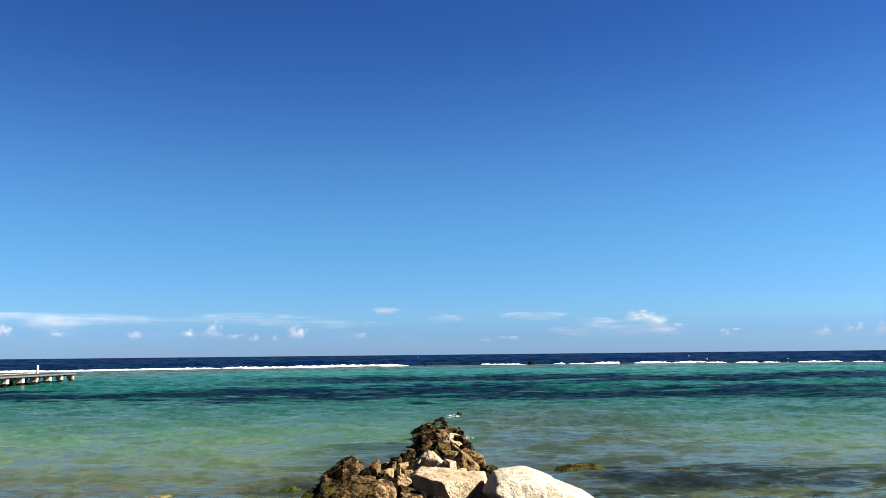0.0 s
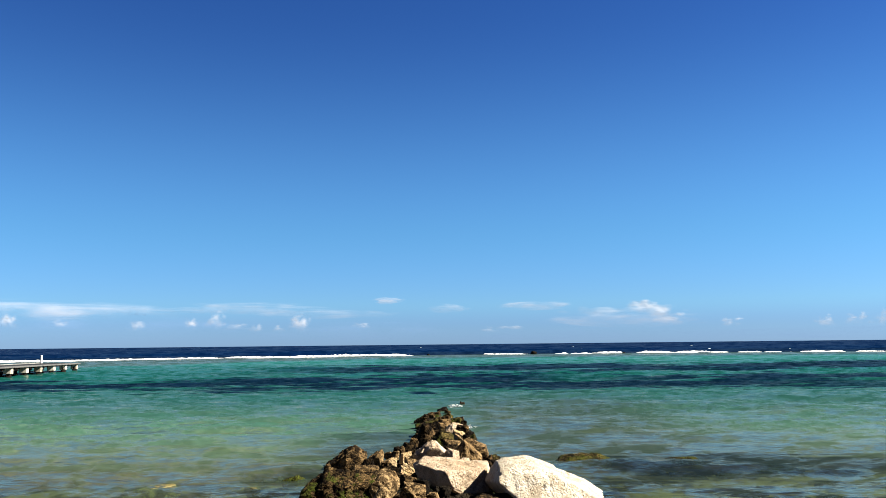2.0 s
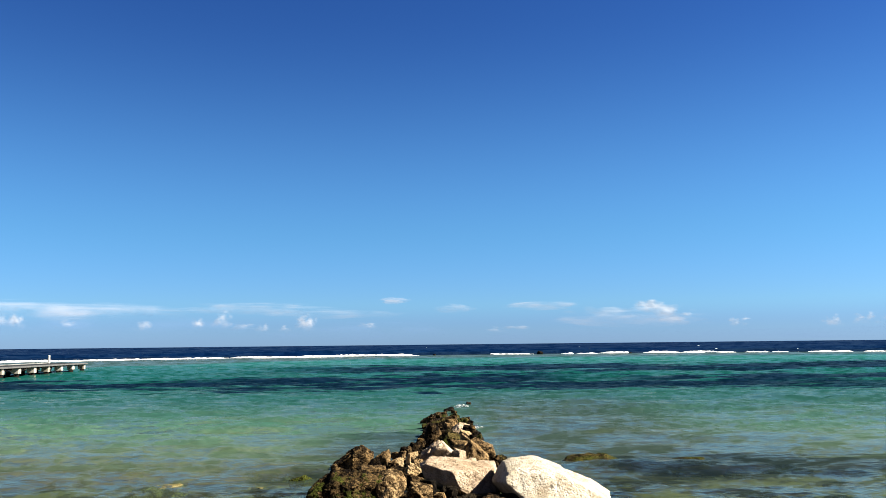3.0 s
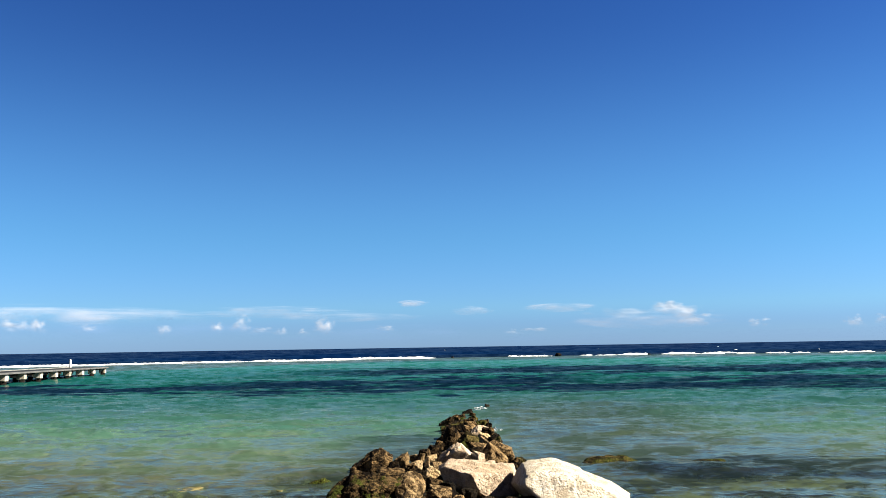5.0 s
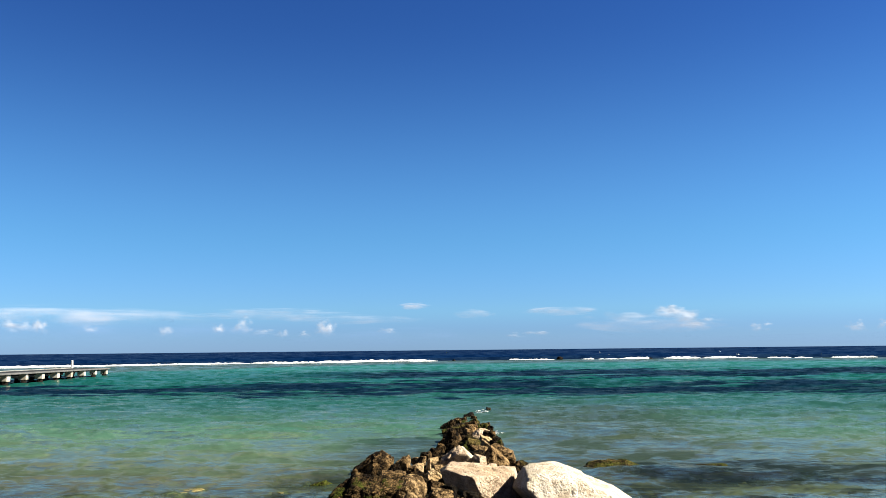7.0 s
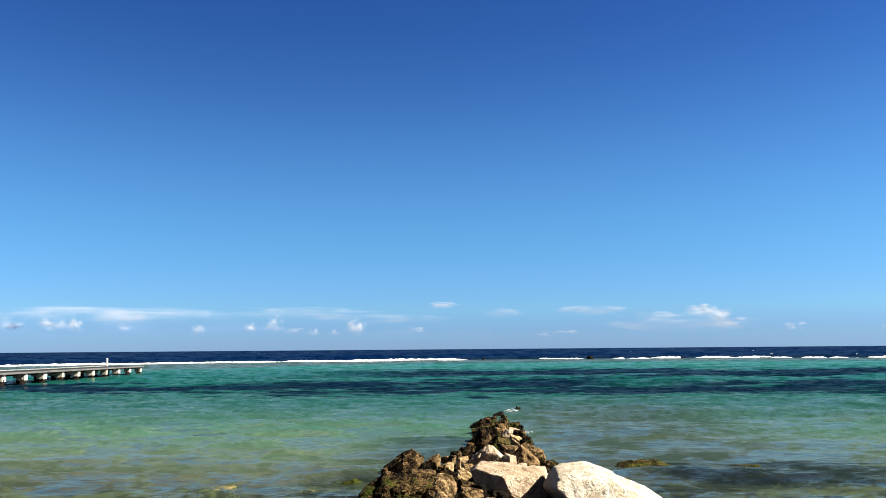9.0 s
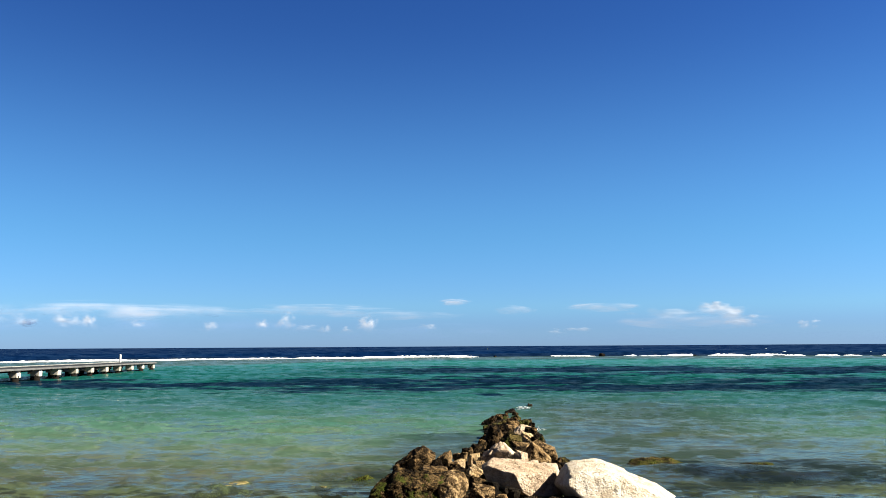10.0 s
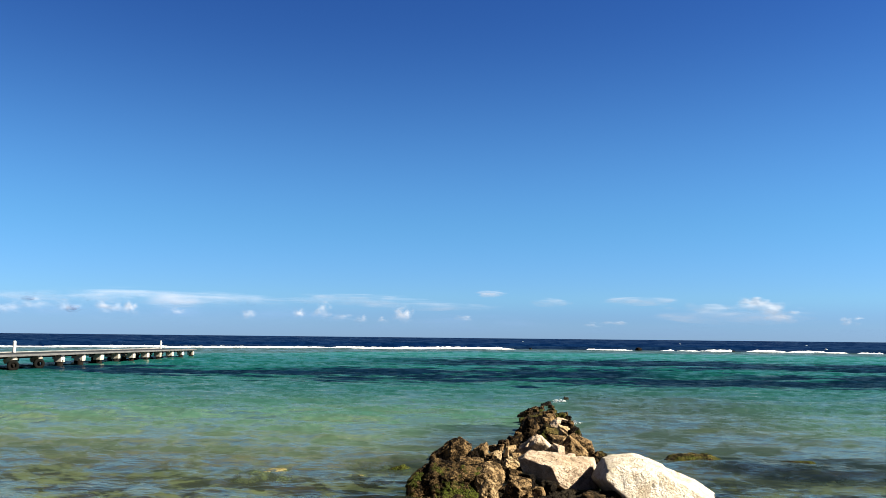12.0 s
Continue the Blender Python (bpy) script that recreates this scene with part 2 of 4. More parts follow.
    # ripples too fine for the mesh
    rippled = n.vec("MULTIPLY", flat, (0.7, 1.0, 0))
    r1 = n.noise(rippled, 7.0, 3, 0.6)
    r2 = n.noise(rippled, 1.7, 3, 0.6)
    r3 = n.noise(n.vec("MULTIPLY", flat, (0.5, 1.0, 0)), 0.5, 2, 0.5)
    h = n.math("ADD", n.math("MULTIPLY", r1, 0.035), n.math("MULTIPLY", r2, 0.09))
    h = n.math("ADD", h, n.math("MULTIPLY", n.math("MULTIPLY", r3, 0.35), n.smooth(y, 20.0, 60.0)))
    # painted chop: noise spaced to the camera's view dims the body and scales gloss
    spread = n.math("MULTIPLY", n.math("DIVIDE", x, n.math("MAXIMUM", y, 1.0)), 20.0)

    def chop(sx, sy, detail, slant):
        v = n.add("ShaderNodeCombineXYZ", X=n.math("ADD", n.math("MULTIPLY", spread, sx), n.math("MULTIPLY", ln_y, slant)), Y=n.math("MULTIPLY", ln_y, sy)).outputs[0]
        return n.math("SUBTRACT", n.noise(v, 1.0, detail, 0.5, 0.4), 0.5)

    painted_facets = n.math("ADD", n.math("MULTIPLY", chop(0.9, 12.0, 2, 2.0), 0.7), n.math("ADD", n.math("MULTIPLY", chop(2.2, 30.0, 2, -4.0), 0.7), n.math("MULTIPLY", chop(5.5, 80.0, 4, 8.0), n.smooth(y, 14.0, 34.0, 0.65, 1.0))))
    # smooth faces of small swell over the shallows, painted as noise in tone and gloss
    painted_swell = n.math("ADD", chop(0.55, 9.0, 1, 1.2), n.math("MULTIPLY", chop(1.3, 17.0, 1, -2.0), 0.6))
    painted_facets = n.math("ADD", painted_facets, n.math("MULTIPLY", painted_swell, n.smooth(y, 44.0, 20.0, 0.0, 1.3)))
    # painted wavelets of the open water, spaced by rows of the camera's view
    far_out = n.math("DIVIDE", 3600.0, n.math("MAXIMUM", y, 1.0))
    painted_wavelet = n.noise(n.add("ShaderNodeCombineXYZ", X=n.math("MULTIPLY", spread, 3.2), Y=n.math("MULTIPLY", far_out, 0.42)).outputs[0], 1.0, 3, 0.6)
    painted_facets = n.math("ADD", painted_facets, n.math("MULTIPLY", n.math("SUBTRACT", painted_wavelet, 0.5), n.smooth(y, 25.0, 60.0, 0.0, 1.15)))
    nor = n.bump(h, n.smooth(y, 20.0, 45.0, 0.6, 0.3), 1.0)
    fres = n.add("ShaderNodeFresnel", IOR=1.33, Normal=nor).outputs[0]
    gloss = n.add("ShaderNodeBsdfGlossy", Color=n.mix(n.smooth(y, 30.0, 80.0), (1.0, 0.79, 0.54), (1.0, 0.88, 0.76)), Roughness=0.12, Normal=nor).outputs[0]
    # noise darkens the body as if wave faces looked into the water
    deep = n.add("ShaderNodeBsdfDiffuse", Color=n.mix(n.math("MULTIPLY", n.smooth(painted_facets, 0.12, -0.24, 0.0, 0.65), n.smooth(y, 90.0, 125.0, 1.0, 0.8)), body, n.mix(1.0, body, (0.32, 0.52, 0.55), "MULTIPLY")), Normal=nor).outputs[0]
    clear = n.add("ShaderNodeBsdfTransparent", Color=(0.76, 0.95, 0.82)).outputs[0]
    murk = n.smooth(y, 12.0, 24.0, 0.35, 1.0)
    under = n.add("ShaderNodeMixShader", Fac=murk)
    n.tree.links.new(clear, under.inputs[1])
    n.tree.links.new(deep, under.inputs[2])
    fres = n.math("MULTIPLY", fres, n.math("SUBTRACT", 1.0, n.math("MULTIPLY", grass_and_shade, 0.65)))
    # the same noise weakens and strengthens the sky's reflection
    fres = n.math("MULTIPLY", fres, n.smooth(painted_facets, -0.24, 0.28, 0.18, 2.1))
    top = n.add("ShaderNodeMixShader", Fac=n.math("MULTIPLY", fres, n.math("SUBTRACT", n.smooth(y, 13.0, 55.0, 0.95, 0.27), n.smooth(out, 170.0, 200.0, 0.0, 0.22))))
    n.tree.links.new(under.outputs[0], top.inputs[1])
    n.tree.links.new(gloss, top.inputs[2])
    return n.done(top.outputs[0])


def sand_material():
    n = Nodes("sand")
    pos = n.add("ShaderNodeNewGeometry").outputs["Position"]
    a, b = n.noise(pos, 0.6, 6, 0.6), n.noise(pos, 30.0, 4, 0.6)
    col = n.mix(a, (0.2031, 0.1744, 0.09779), (0.1522, 0.127, 0.06552))
    col = n.mix(n.smooth(b, 0.5, 0.7, 0, 0.4), col, (0.07259, 0.05443, 0.02903))
    weed = n.noise(pos, 0.9, 6, 0.65)
    z = n.add("ShaderNodeSeparateXYZ", Vector=pos).outputs["Z"]
    col = n.mix(n.math("MULTIPLY", n.smooth(weed, 0.54, 0.64), n.smooth(z, -0.12, -0.3, 0, 0.6)), col, (0.01814, 0.01633, 0.007259))
    # sea bed darkened round the jetty to cut light bounced onto the rocks
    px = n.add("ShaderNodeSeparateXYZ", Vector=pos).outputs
    dim_bed = n.math("MULTIPLY", n.smooth(n.math("ABSOLUTE", n.math("SUBTRACT", px["X"], 0.2)), 4.2, 2.4), n.math("MULTIPLY", n.smooth(px["Y"], 19.0, 15.0), n.smooth(px["Y"], 7.0, 9.5)))
    col = n.mix(n.math("MULTIPLY", dim_bed, 0.9), col, (0.01512, 0.0131, 0.007056))
    # unseen beach and bank darkened to cut light bounced onto the rocks
    dim_beach = n.math("ADD", n.noise(pos, 1.4, 6, 0.7), n.smooth(z, -0.05, 0.15, -0.3, 0.35))
    col = n.mix(n.smooth(dim_beach, 0.45, 0.6, 0.0, 0.92), col, (0.02772, 0.02117, 0.0131))
    return n.done(n.principled(col, 0.9, n.bump(b, 0.4, 0.02), spec=0.2))


def foam_material(name, cover=1.0):
    n = Nodes(name)
    pos = n.add("ShaderNodeNewGeometry").outputs["Position"]
    a, b = n.noise(pos, 1.6, 6, 0.7), n.noise(pos, 7.0, 4, 0.6)
    col = n.mix(n.smooth(a, 0.35, 0.6), (0.50, 0.57, 0.59), (0.78, 0.79, 0.79))
    solid = n.principled(col, 0.7, n.bump(n.math("ADD", a, b), 0.7, 0.25), spec=0.3)
    if cover >= 1.0:
        return n.done(solid)
    lace = n.noise(n.vec("MULTIPLY", pos, (6.0, 4.0, 0.0)), 1.0, 5, 0.75, 1.2)
    holes = n.add("ShaderNodeMixShader", Fac=n.math("MULTIPLY", n.smooth(b, cover - 0.05, cover + 0.10), n.smooth(lace, 0.47, 0.56, 0.0, 0.9)))
    n.tree.links.new(n.add("ShaderNodeBsdfTransparent").outputs[0], holes.inputs[1])
    n.tree.links.new(solid, holes.inputs[2])
    return n.done(holes.outputs[0])


def concrete_material(name, light, dark, wet_top=-9.0):
    n = Nodes(name)
    pos = n.add("ShaderNodeNewGeometry").outputs["Position"]
    z = n.add("ShaderNodeSeparateXYZ", Vector=pos).outputs["Z"]
    a, b = n.noise(pos, 1.3, 6, 0.65), n.noise(pos, 18.0, 4, 0.6)
    col = n.mix(n.smooth(a, 0.38, 0.66), light, dark)
    streak = n.noise(n.vec("MULTIPLY", pos, (4.0, 4.0, 0.5)), 1.0, 4, 0.6)
    col = n.mix(n.smooth(streak, 0.55, 0.75, 0.0, 0.5), col, tuple(0.35 * c for c in dark))
    edge = n.math("ADD", z, n.math("MULTIPLY", n.math("SUBTRACT", a, 0.5), 0.3))
    col = n.mix(n.smooth(edge, wet_top, wet_top - 0.1, 0.0, 0.85), col, (0.006, 0.005, 0.004))
    return n.done(n.principled(col, 0.85, n.bump(n.math("ADD", a, b), 0.4, 0.02), spec=0.04))


def plain_material(name, a, b, rough=0.6, scale=6.0):
    n = Nodes(name)
    co = n.add("ShaderNodeTexCoord").outputs["Object"]
    m = n.noise(co, scale, 5, 0.6)
    return n.done(n.principled(n.mix(m, a, b), rough, n.bump(m, 0.3, 0.01), spec=0.03))


def cloud_shader(n, colour, alpha):
    """Far cloud as part of the backdrop: emission stands in for the sunlight in it."""
    glow = n.add("ShaderNodeEmission", Color=colour, Strength=0.162).outputs[0]
    skin = n.add("ShaderNodeBsdfDiffuse", Color=n.mix(1.0, colour, (0.13, 0.13, 0.13), "MULTIPLY")).outputs[0]
    body = n.add("ShaderNodeAddShader")
    n.tree.links.new(glow, body.inputs[0])
    n.tree.links.new(skin, body.inputs[1])
    mixer = n.add("ShaderNodeMixShader", Fac=alpha)
    n.tree.links.new(n.add("ShaderNodeBsdfTransparent").outputs[0], mixer.inputs[1])
    n.tree.links.new(body.outputs[0], mixer.inputs[2])
    return n.done(mixer.outputs[0])


def puff_material(name, amount):
    """Cumulus: billowing tops with a firm rim, melting into haze at a base tinted as shade."""
    n = Nodes(name)
    g = n.vec("SUBTRACT", n.add("ShaderNodeTexCoord").outputs["Generated"], (0.5, 0.5, 0.5))
    s = n.add("ShaderNodeSeparateXYZ", Vector=g).outputs
    seed = n.math("MULTIPLY", n.add("ShaderNodeObjectInfo").outputs["Random"], 60.0)
    flat = n.add("ShaderNodeCombineXYZ", X=s["X"], Y=seed, Z=s["Z"]).outputs[0]
    lobes = n.add("ShaderNodeTexVoronoi", Vector=flat, Scale=5.5)
    lobes.feature = "SMOOTH_F1"
    fluff = n.noise(flat, 4.2, 3, 0.5, 0.2)
    up = n.math("SUBTRACT", s["Z"], n.math("MULTIPLY", n.math("SUBTRACT", n.noise(n.add("ShaderNodeCombineXYZ", X=s["X"], Y=seed).outputs[0], 4.0, 3, 0.6), 0.5), 0.5))
    r = n.math("ADD", n.math("MULTIPLY", n.math("MULTIPLY", s["X"], s["X"]), 0.9), n.math("MULTIPLY", up, up))
    m = n.math("SUBTRACT", 0.62, n.math("MULTIPLY", n.math("SQRT", r), 1.75))
    m = n.math("ADD", m, n.math("MULTIPLY", n.math("SUBTRACT", fluff, 0.5), 1.2))
    m = n.math("SUBTRACT", m, n.math("MULTIPLY", n.math("SUBTRACT", lobes.outputs["Distance"], 0.4), 0.6))
    hard = n.smooth(s["Z"], -0.25, 0.2, 1.0, 0.6)
    a = n.smooth(m, 0.05, n.math("ADD", 0.05, hard))
    a = n.math("MULTIPLY", a, n.smooth(s["Z"], -0.34, 0.02, 0.0, 1.0))
    e = n.math("MAXIMUM", n.math("ABSOLUTE", s["X"]), n.math("ABSOLUTE", s["Z"]))
    a = n.math("MULTIPLY", a, n.smooth(e, 0.42, 0.3), clamp=True)
    # white top and bluish base paint the cloud's light and shade
    return cloud_shader(n, n.mix(n.smooth(s["Z"], -0.3, 0.15), (0.72, 0.80, 0.96), (0.97, 0.96, 0.98)), n.math("MULTIPLY", a, amount))


def veil_material(name, amount, colour):
    """Thin layer cloud: densest in the middle, wispy towards the rim."""
    n = Nodes(name)
    tc = n.add("ShaderNodeTexCoord")
    g = n.vec("SUBTRACT", tc.outputs["Generated"], (0.5, 0.5, 0.5))
    s = n.add("ShaderNodeSeparateXYZ", Vector=g).outputs
    r = n.math("ADD", n.math("MULTIPLY", s["X"], s["X"]), n.math("MULTIPLY", s["Z"], s["Z"]))
    pos = n.add("ShaderNodeNewGeometry").outputs["Position"]
    m = n.noise(n.vec("MULTIPLY", pos, (0.004, 0.004, 0.012)), 1.0, 4, 0.5)
    wisp = n.noise(n.vec("ADD", n.vec("MULTIPLY", g, (4.0, 4.0, 4.0)), n.math("MULTIPLY", n.add("ShaderNodeObjectInfo").outputs["Random"], 60.0)), 1.0, 3, 0.5)
    rim = n.smooth(r, 0.23, 0.08)
    r = n.math("ADD", r, n.math("MULTIPLY", n.math("SUBTRACT", wisp, 0.5), 0.40))
    a = n.math("MULTIPLY", n.math("MULTIPLY", n.smooth(r, 0.16, -0.06), rim), n.smooth(m, 0.25, 0.75))
    a = n.math("MULTIPLY", a, amount, clamp=True)
    return cloud_shader(n, colour, a)


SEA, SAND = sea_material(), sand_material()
FOAM, WASH = foam_material("breaker_foam"), foam_material("thin_wash", 0.47)
CONCRETE = concrete_material("pier_concrete", (0.34, 0.325, 0.285), (0.16, 0.14, 0.105), 0.20)
DECK = concrete_material("deck_concrete", (0.022, 0.025, 0.027), (0.015, 0.017, 0.019))
EDGE = concrete_material("edge_concrete", (0.085, 0.088, 0.088), (0.055, 0.057, 0.058))
CURBING = concrete_material("curb_concrete", (0.19, 0.19, 0.18), (0.13, 0.13, 0.12))
# near-black: wet piles, and the shade painted under the deck
PILE = concrete_material("wet_pile_and_deck_shade", (0.0065, 0.006, 0.005), (0.0035, 0.003, 0.0025), 0.5)
WHITE_PAINT = plain_material("white_painted_post", (0.4032, 0.4032, 0.3931), (0.3528, 0.3528, 0.3377), 0.5)
RUBBER = plain_material("black_rubber", (0.003, 0.003, 0.003), (0.006, 0.006, 0.005), 0.8)
PUFF, DIM_PUFF = puff_material("cumulus_cloud", 0.52), puff_material("hazy_cumulus_cloud", 0.26)
VEIL = veil_material("veil_cloud", 0.60, (0.88, 0.90, 0.98))
FAINT = veil_material("faint_veil_cloud", 0.52, (0.82, 0.88, 1.0))
BANK = veil_material("lavender_cloud_bank", 0.24, (0.37, 0.57, 0.93))
SHADE = veil_material("grey_cloud_scrap_and_shade", 1.9, (0.20, 0.31, 0.52))


# ---- shared builders ----
def mesh_object(name, verts, faces, material, smooth=True):
    me = bpy.data.meshes.new(name)
    me.from_pydata([tuple(map(float, v)) for v in verts], [], [tuple(int(i) for i in f) for f in faces])
    me.materials.append(material)
    if smooth:
        me.polygons.foreach_set("use_smooth", [True] * len(me.polygons))
    me.update()
    return new(name, me)


def part(name, bm, material, parent, label="", smooth=False):
    me = bpy.data.meshes.new(name)
    bm.to_mesh(me)
    bm.free()
    me.materials.append(material)
    if smooth:
        me.polygons.foreach_set("use_smooth", [True] * len(me.polygons))
    ob = new(name, me)
    ob.parent = parent
    return tagged(ob, label)


def box(size, at, bevel=0.02, turn=0.0, lean=0.0):
    bm = bmesh.new()
    bmesh.ops.create_cube(bm, size=1.0, matrix=Matrix.Translation(at) @ Matrix.Rotation(turn, 4, "Z") @ Matrix.Rotation(lean, 4, "Y") @ Matrix.Diagonal((*size, 1)))
    if bevel:
        bmesh.ops.bevel(bm, geom=bm.edges[:], offset=bevel, segments=2, profile=0.6, affect="EDGES")
    return bm


def sphere_data(detail):
    bm = bmesh.new()
    bmesh.ops.create_icosphere(bm, subdivisions=detail, radius=1.0)
    v = np.array([p.co[:] for p in bm.verts])
    f = [tuple(q.index for q in face.verts) for face in bm.faces]
    bm.free()
    return v / np.linalg.norm(v, axis=1)[:, None], f


SPHERES = {}


def unit_sphere(detail):
    if detail not in SPHERES:
        SPHERES[detail] = sphere_data(detail)
    return SPHERES[detail]


# ---- sea and ground ----
def sheet(name, ys, u_dense, height, material):
    """One sheet that widens with distance and reaches 4.9 km to either side. height(x, y) -> z."""
    cols = np.concatenate([[-3, -2, -1], np.arange(len(u_dense)), [1, 2, 3]])
    n_in = len(u_dense)
    xs = np.empty((len(ys), n_in + 6))
    for i, y in enumerate(ys):
        half = 8.0 + 0.78 * max(y, 0.0)
        xs[i, 3:-3] = u_dense * half
        far = np.array([half * 1.3 + 10, half * 0.3 + 1600, 4900.0])
        far = np.maximum.accumulate(np.maximum(far, half + np.array([5.0, 10.0, 15.0])))
        xs[i, -3:], xs[i, :3] = far, -far[::-1]
    yy = np.repeat(np.asarray(ys)[:, None], xs.shape[1], 1)
    zz = height(xs, yy)
    verts = np.stack([xs, yy, zz], -1).reshape(-1, 3)
    w = xs.shape[1]
    k = (np.arange(len(ys) - 1)[:, None] * w + np.arange(w - 1)).ravel()
    quads = np.stack([k, k + 1, k + w + 1, k + w], 1)
    me = bpy.data.meshes.new(name)
    me.vertices.add(len(verts))
    me.vertices.foreach_set("co", verts.ravel())
    me.loops.add(len(quads) * 4)
    me.loops.foreach_set("vertex_index", quads.ravel().astype(np.int32))
    me.polygons.add(len(quads))
    me.polygons.foreach_set("loop_start", np.arange(0, len(quads) * 4, 4, dtype=np.int32))
    me.update(calc_edges=True)
    me.validate()
    me.polygons.foreach_set("use_smooth", [True] * len(me.polygons))
    me.materials.append(material)
    return new(name, me)


def reef_y(x):
    d = np.asarray(x, float) - 20.0
    return 190.0 - np.where(d < 0, 0.0048, 0.0037) * d * d


def ground_height(x, y):
    # the rise behind y = -6 is an unseen bank, added to block skylight
    z = np.interp(y, [-5000, -200, -32, -19, -12, -6, 3, 9, 12, 20, 30, 60, 150, 200, 400, 5000],
                  [24.0, 24.0, 19.0, 12.0, 3.5, 0.95, 0.75, 0.05, -0.22, -0.55, -1.0, -1.8, -1.6, -4.0, -12, -30])
    soft = np.exp(-np.abs(y) / 60)
    return z + soft * (0.05 * np.sin(0.9 * x + 0.4 * y) + 0.04 * np.sin(0.35 * x - 1.1 * y + 1.0))


rng = np.random.default_rng(7)
WAVES = []
for length in np.geomspace(0.2, 9.0, 60):
    ang = rng.normal(0.0, 0.55 if length > 1.0 else 0.95) + 0.12
    WAVES.append((length, math.sin(ang), -math.cos(ang), rng.uniform(0, 6.28), 0.0050 * min(length, 0.8) ** 0.85 * max(1.0, length / 0.8) ** 0.45))
SWELL = []
for length in np.geomspace(10.0, 46.0, 12):
    ang = rng.normal(0.0, 0.28)
    SWELL.append((length, math.sin(ang), -math.cos(ang), rng.uniform(0, 6.28), 0.006 * length))


def sea_height(x, y):
    step = np.gradient(y[:, 0])[:, None]
    wide = (8.0 + 0.78 * np.maximum(y, 0)) * 2 / 640
    gust = 0.75 + 0.25 * np.sin(0.13 * x + 0.5) * np.sin(0.21 * y + 0.06 * x)
    z = np.zeros_like(x)
    for length, cx, cy, ph, amp in WAVES:
        fade = np.clip((length / np.maximum(step, wide) - 2.0) / 2.0, 0, 1)
        w = np.sin((cx * x + cy * y) * 6.283 / length + ph)
        grow = 1.2 + 0.5 * np.clip((y - 20) / 30, 0, 1) if length > 1.2 else 1.0
        z += amp * fade * grow * (w + 0.35 * w * w)
    z *= gust * np.clip((y - 6) / 6, 0.3, 1)
    open_sea = np.clip((y - reef_y(np.clip(x, -160, 200)) - 8) / 25, 0, 1)
    for length, cx, cy, ph, amp in SWELL:
        fade = np.clip((length / np.maximum(step, wide) - 2.0) / 2.0, 0, 1)
        z += amp * fade * open_sea * np.sin((cx * x + cy * y) * 6.283 / length + ph)
    return np.where(np.abs(x) > 4000, 0.0, z)


sea_rows = np.concatenate([np.linspace(5.5, 11.6, 40)[:-1], 3593.0 / np.linspace(310.0, 6.0, 820),
                           np.geomspace(620.0, 4900.0, 30)])
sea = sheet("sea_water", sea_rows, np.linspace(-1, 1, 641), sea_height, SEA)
tagged(sea, "clear shallow lagoon water turning turquoise, then navy beyond the reef", "sea", kind="structure")
ground_rows = np.concatenate([[-5000, -800, -200, -60, -30], np.linspace(-20, 40, 90), np.geomspace(44, 4950, 40)])
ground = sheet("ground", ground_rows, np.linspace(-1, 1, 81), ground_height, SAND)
tagged(ground, "pale sandy sea bed, with a darkened beach and an added bank behind", "ground", kind="structure")


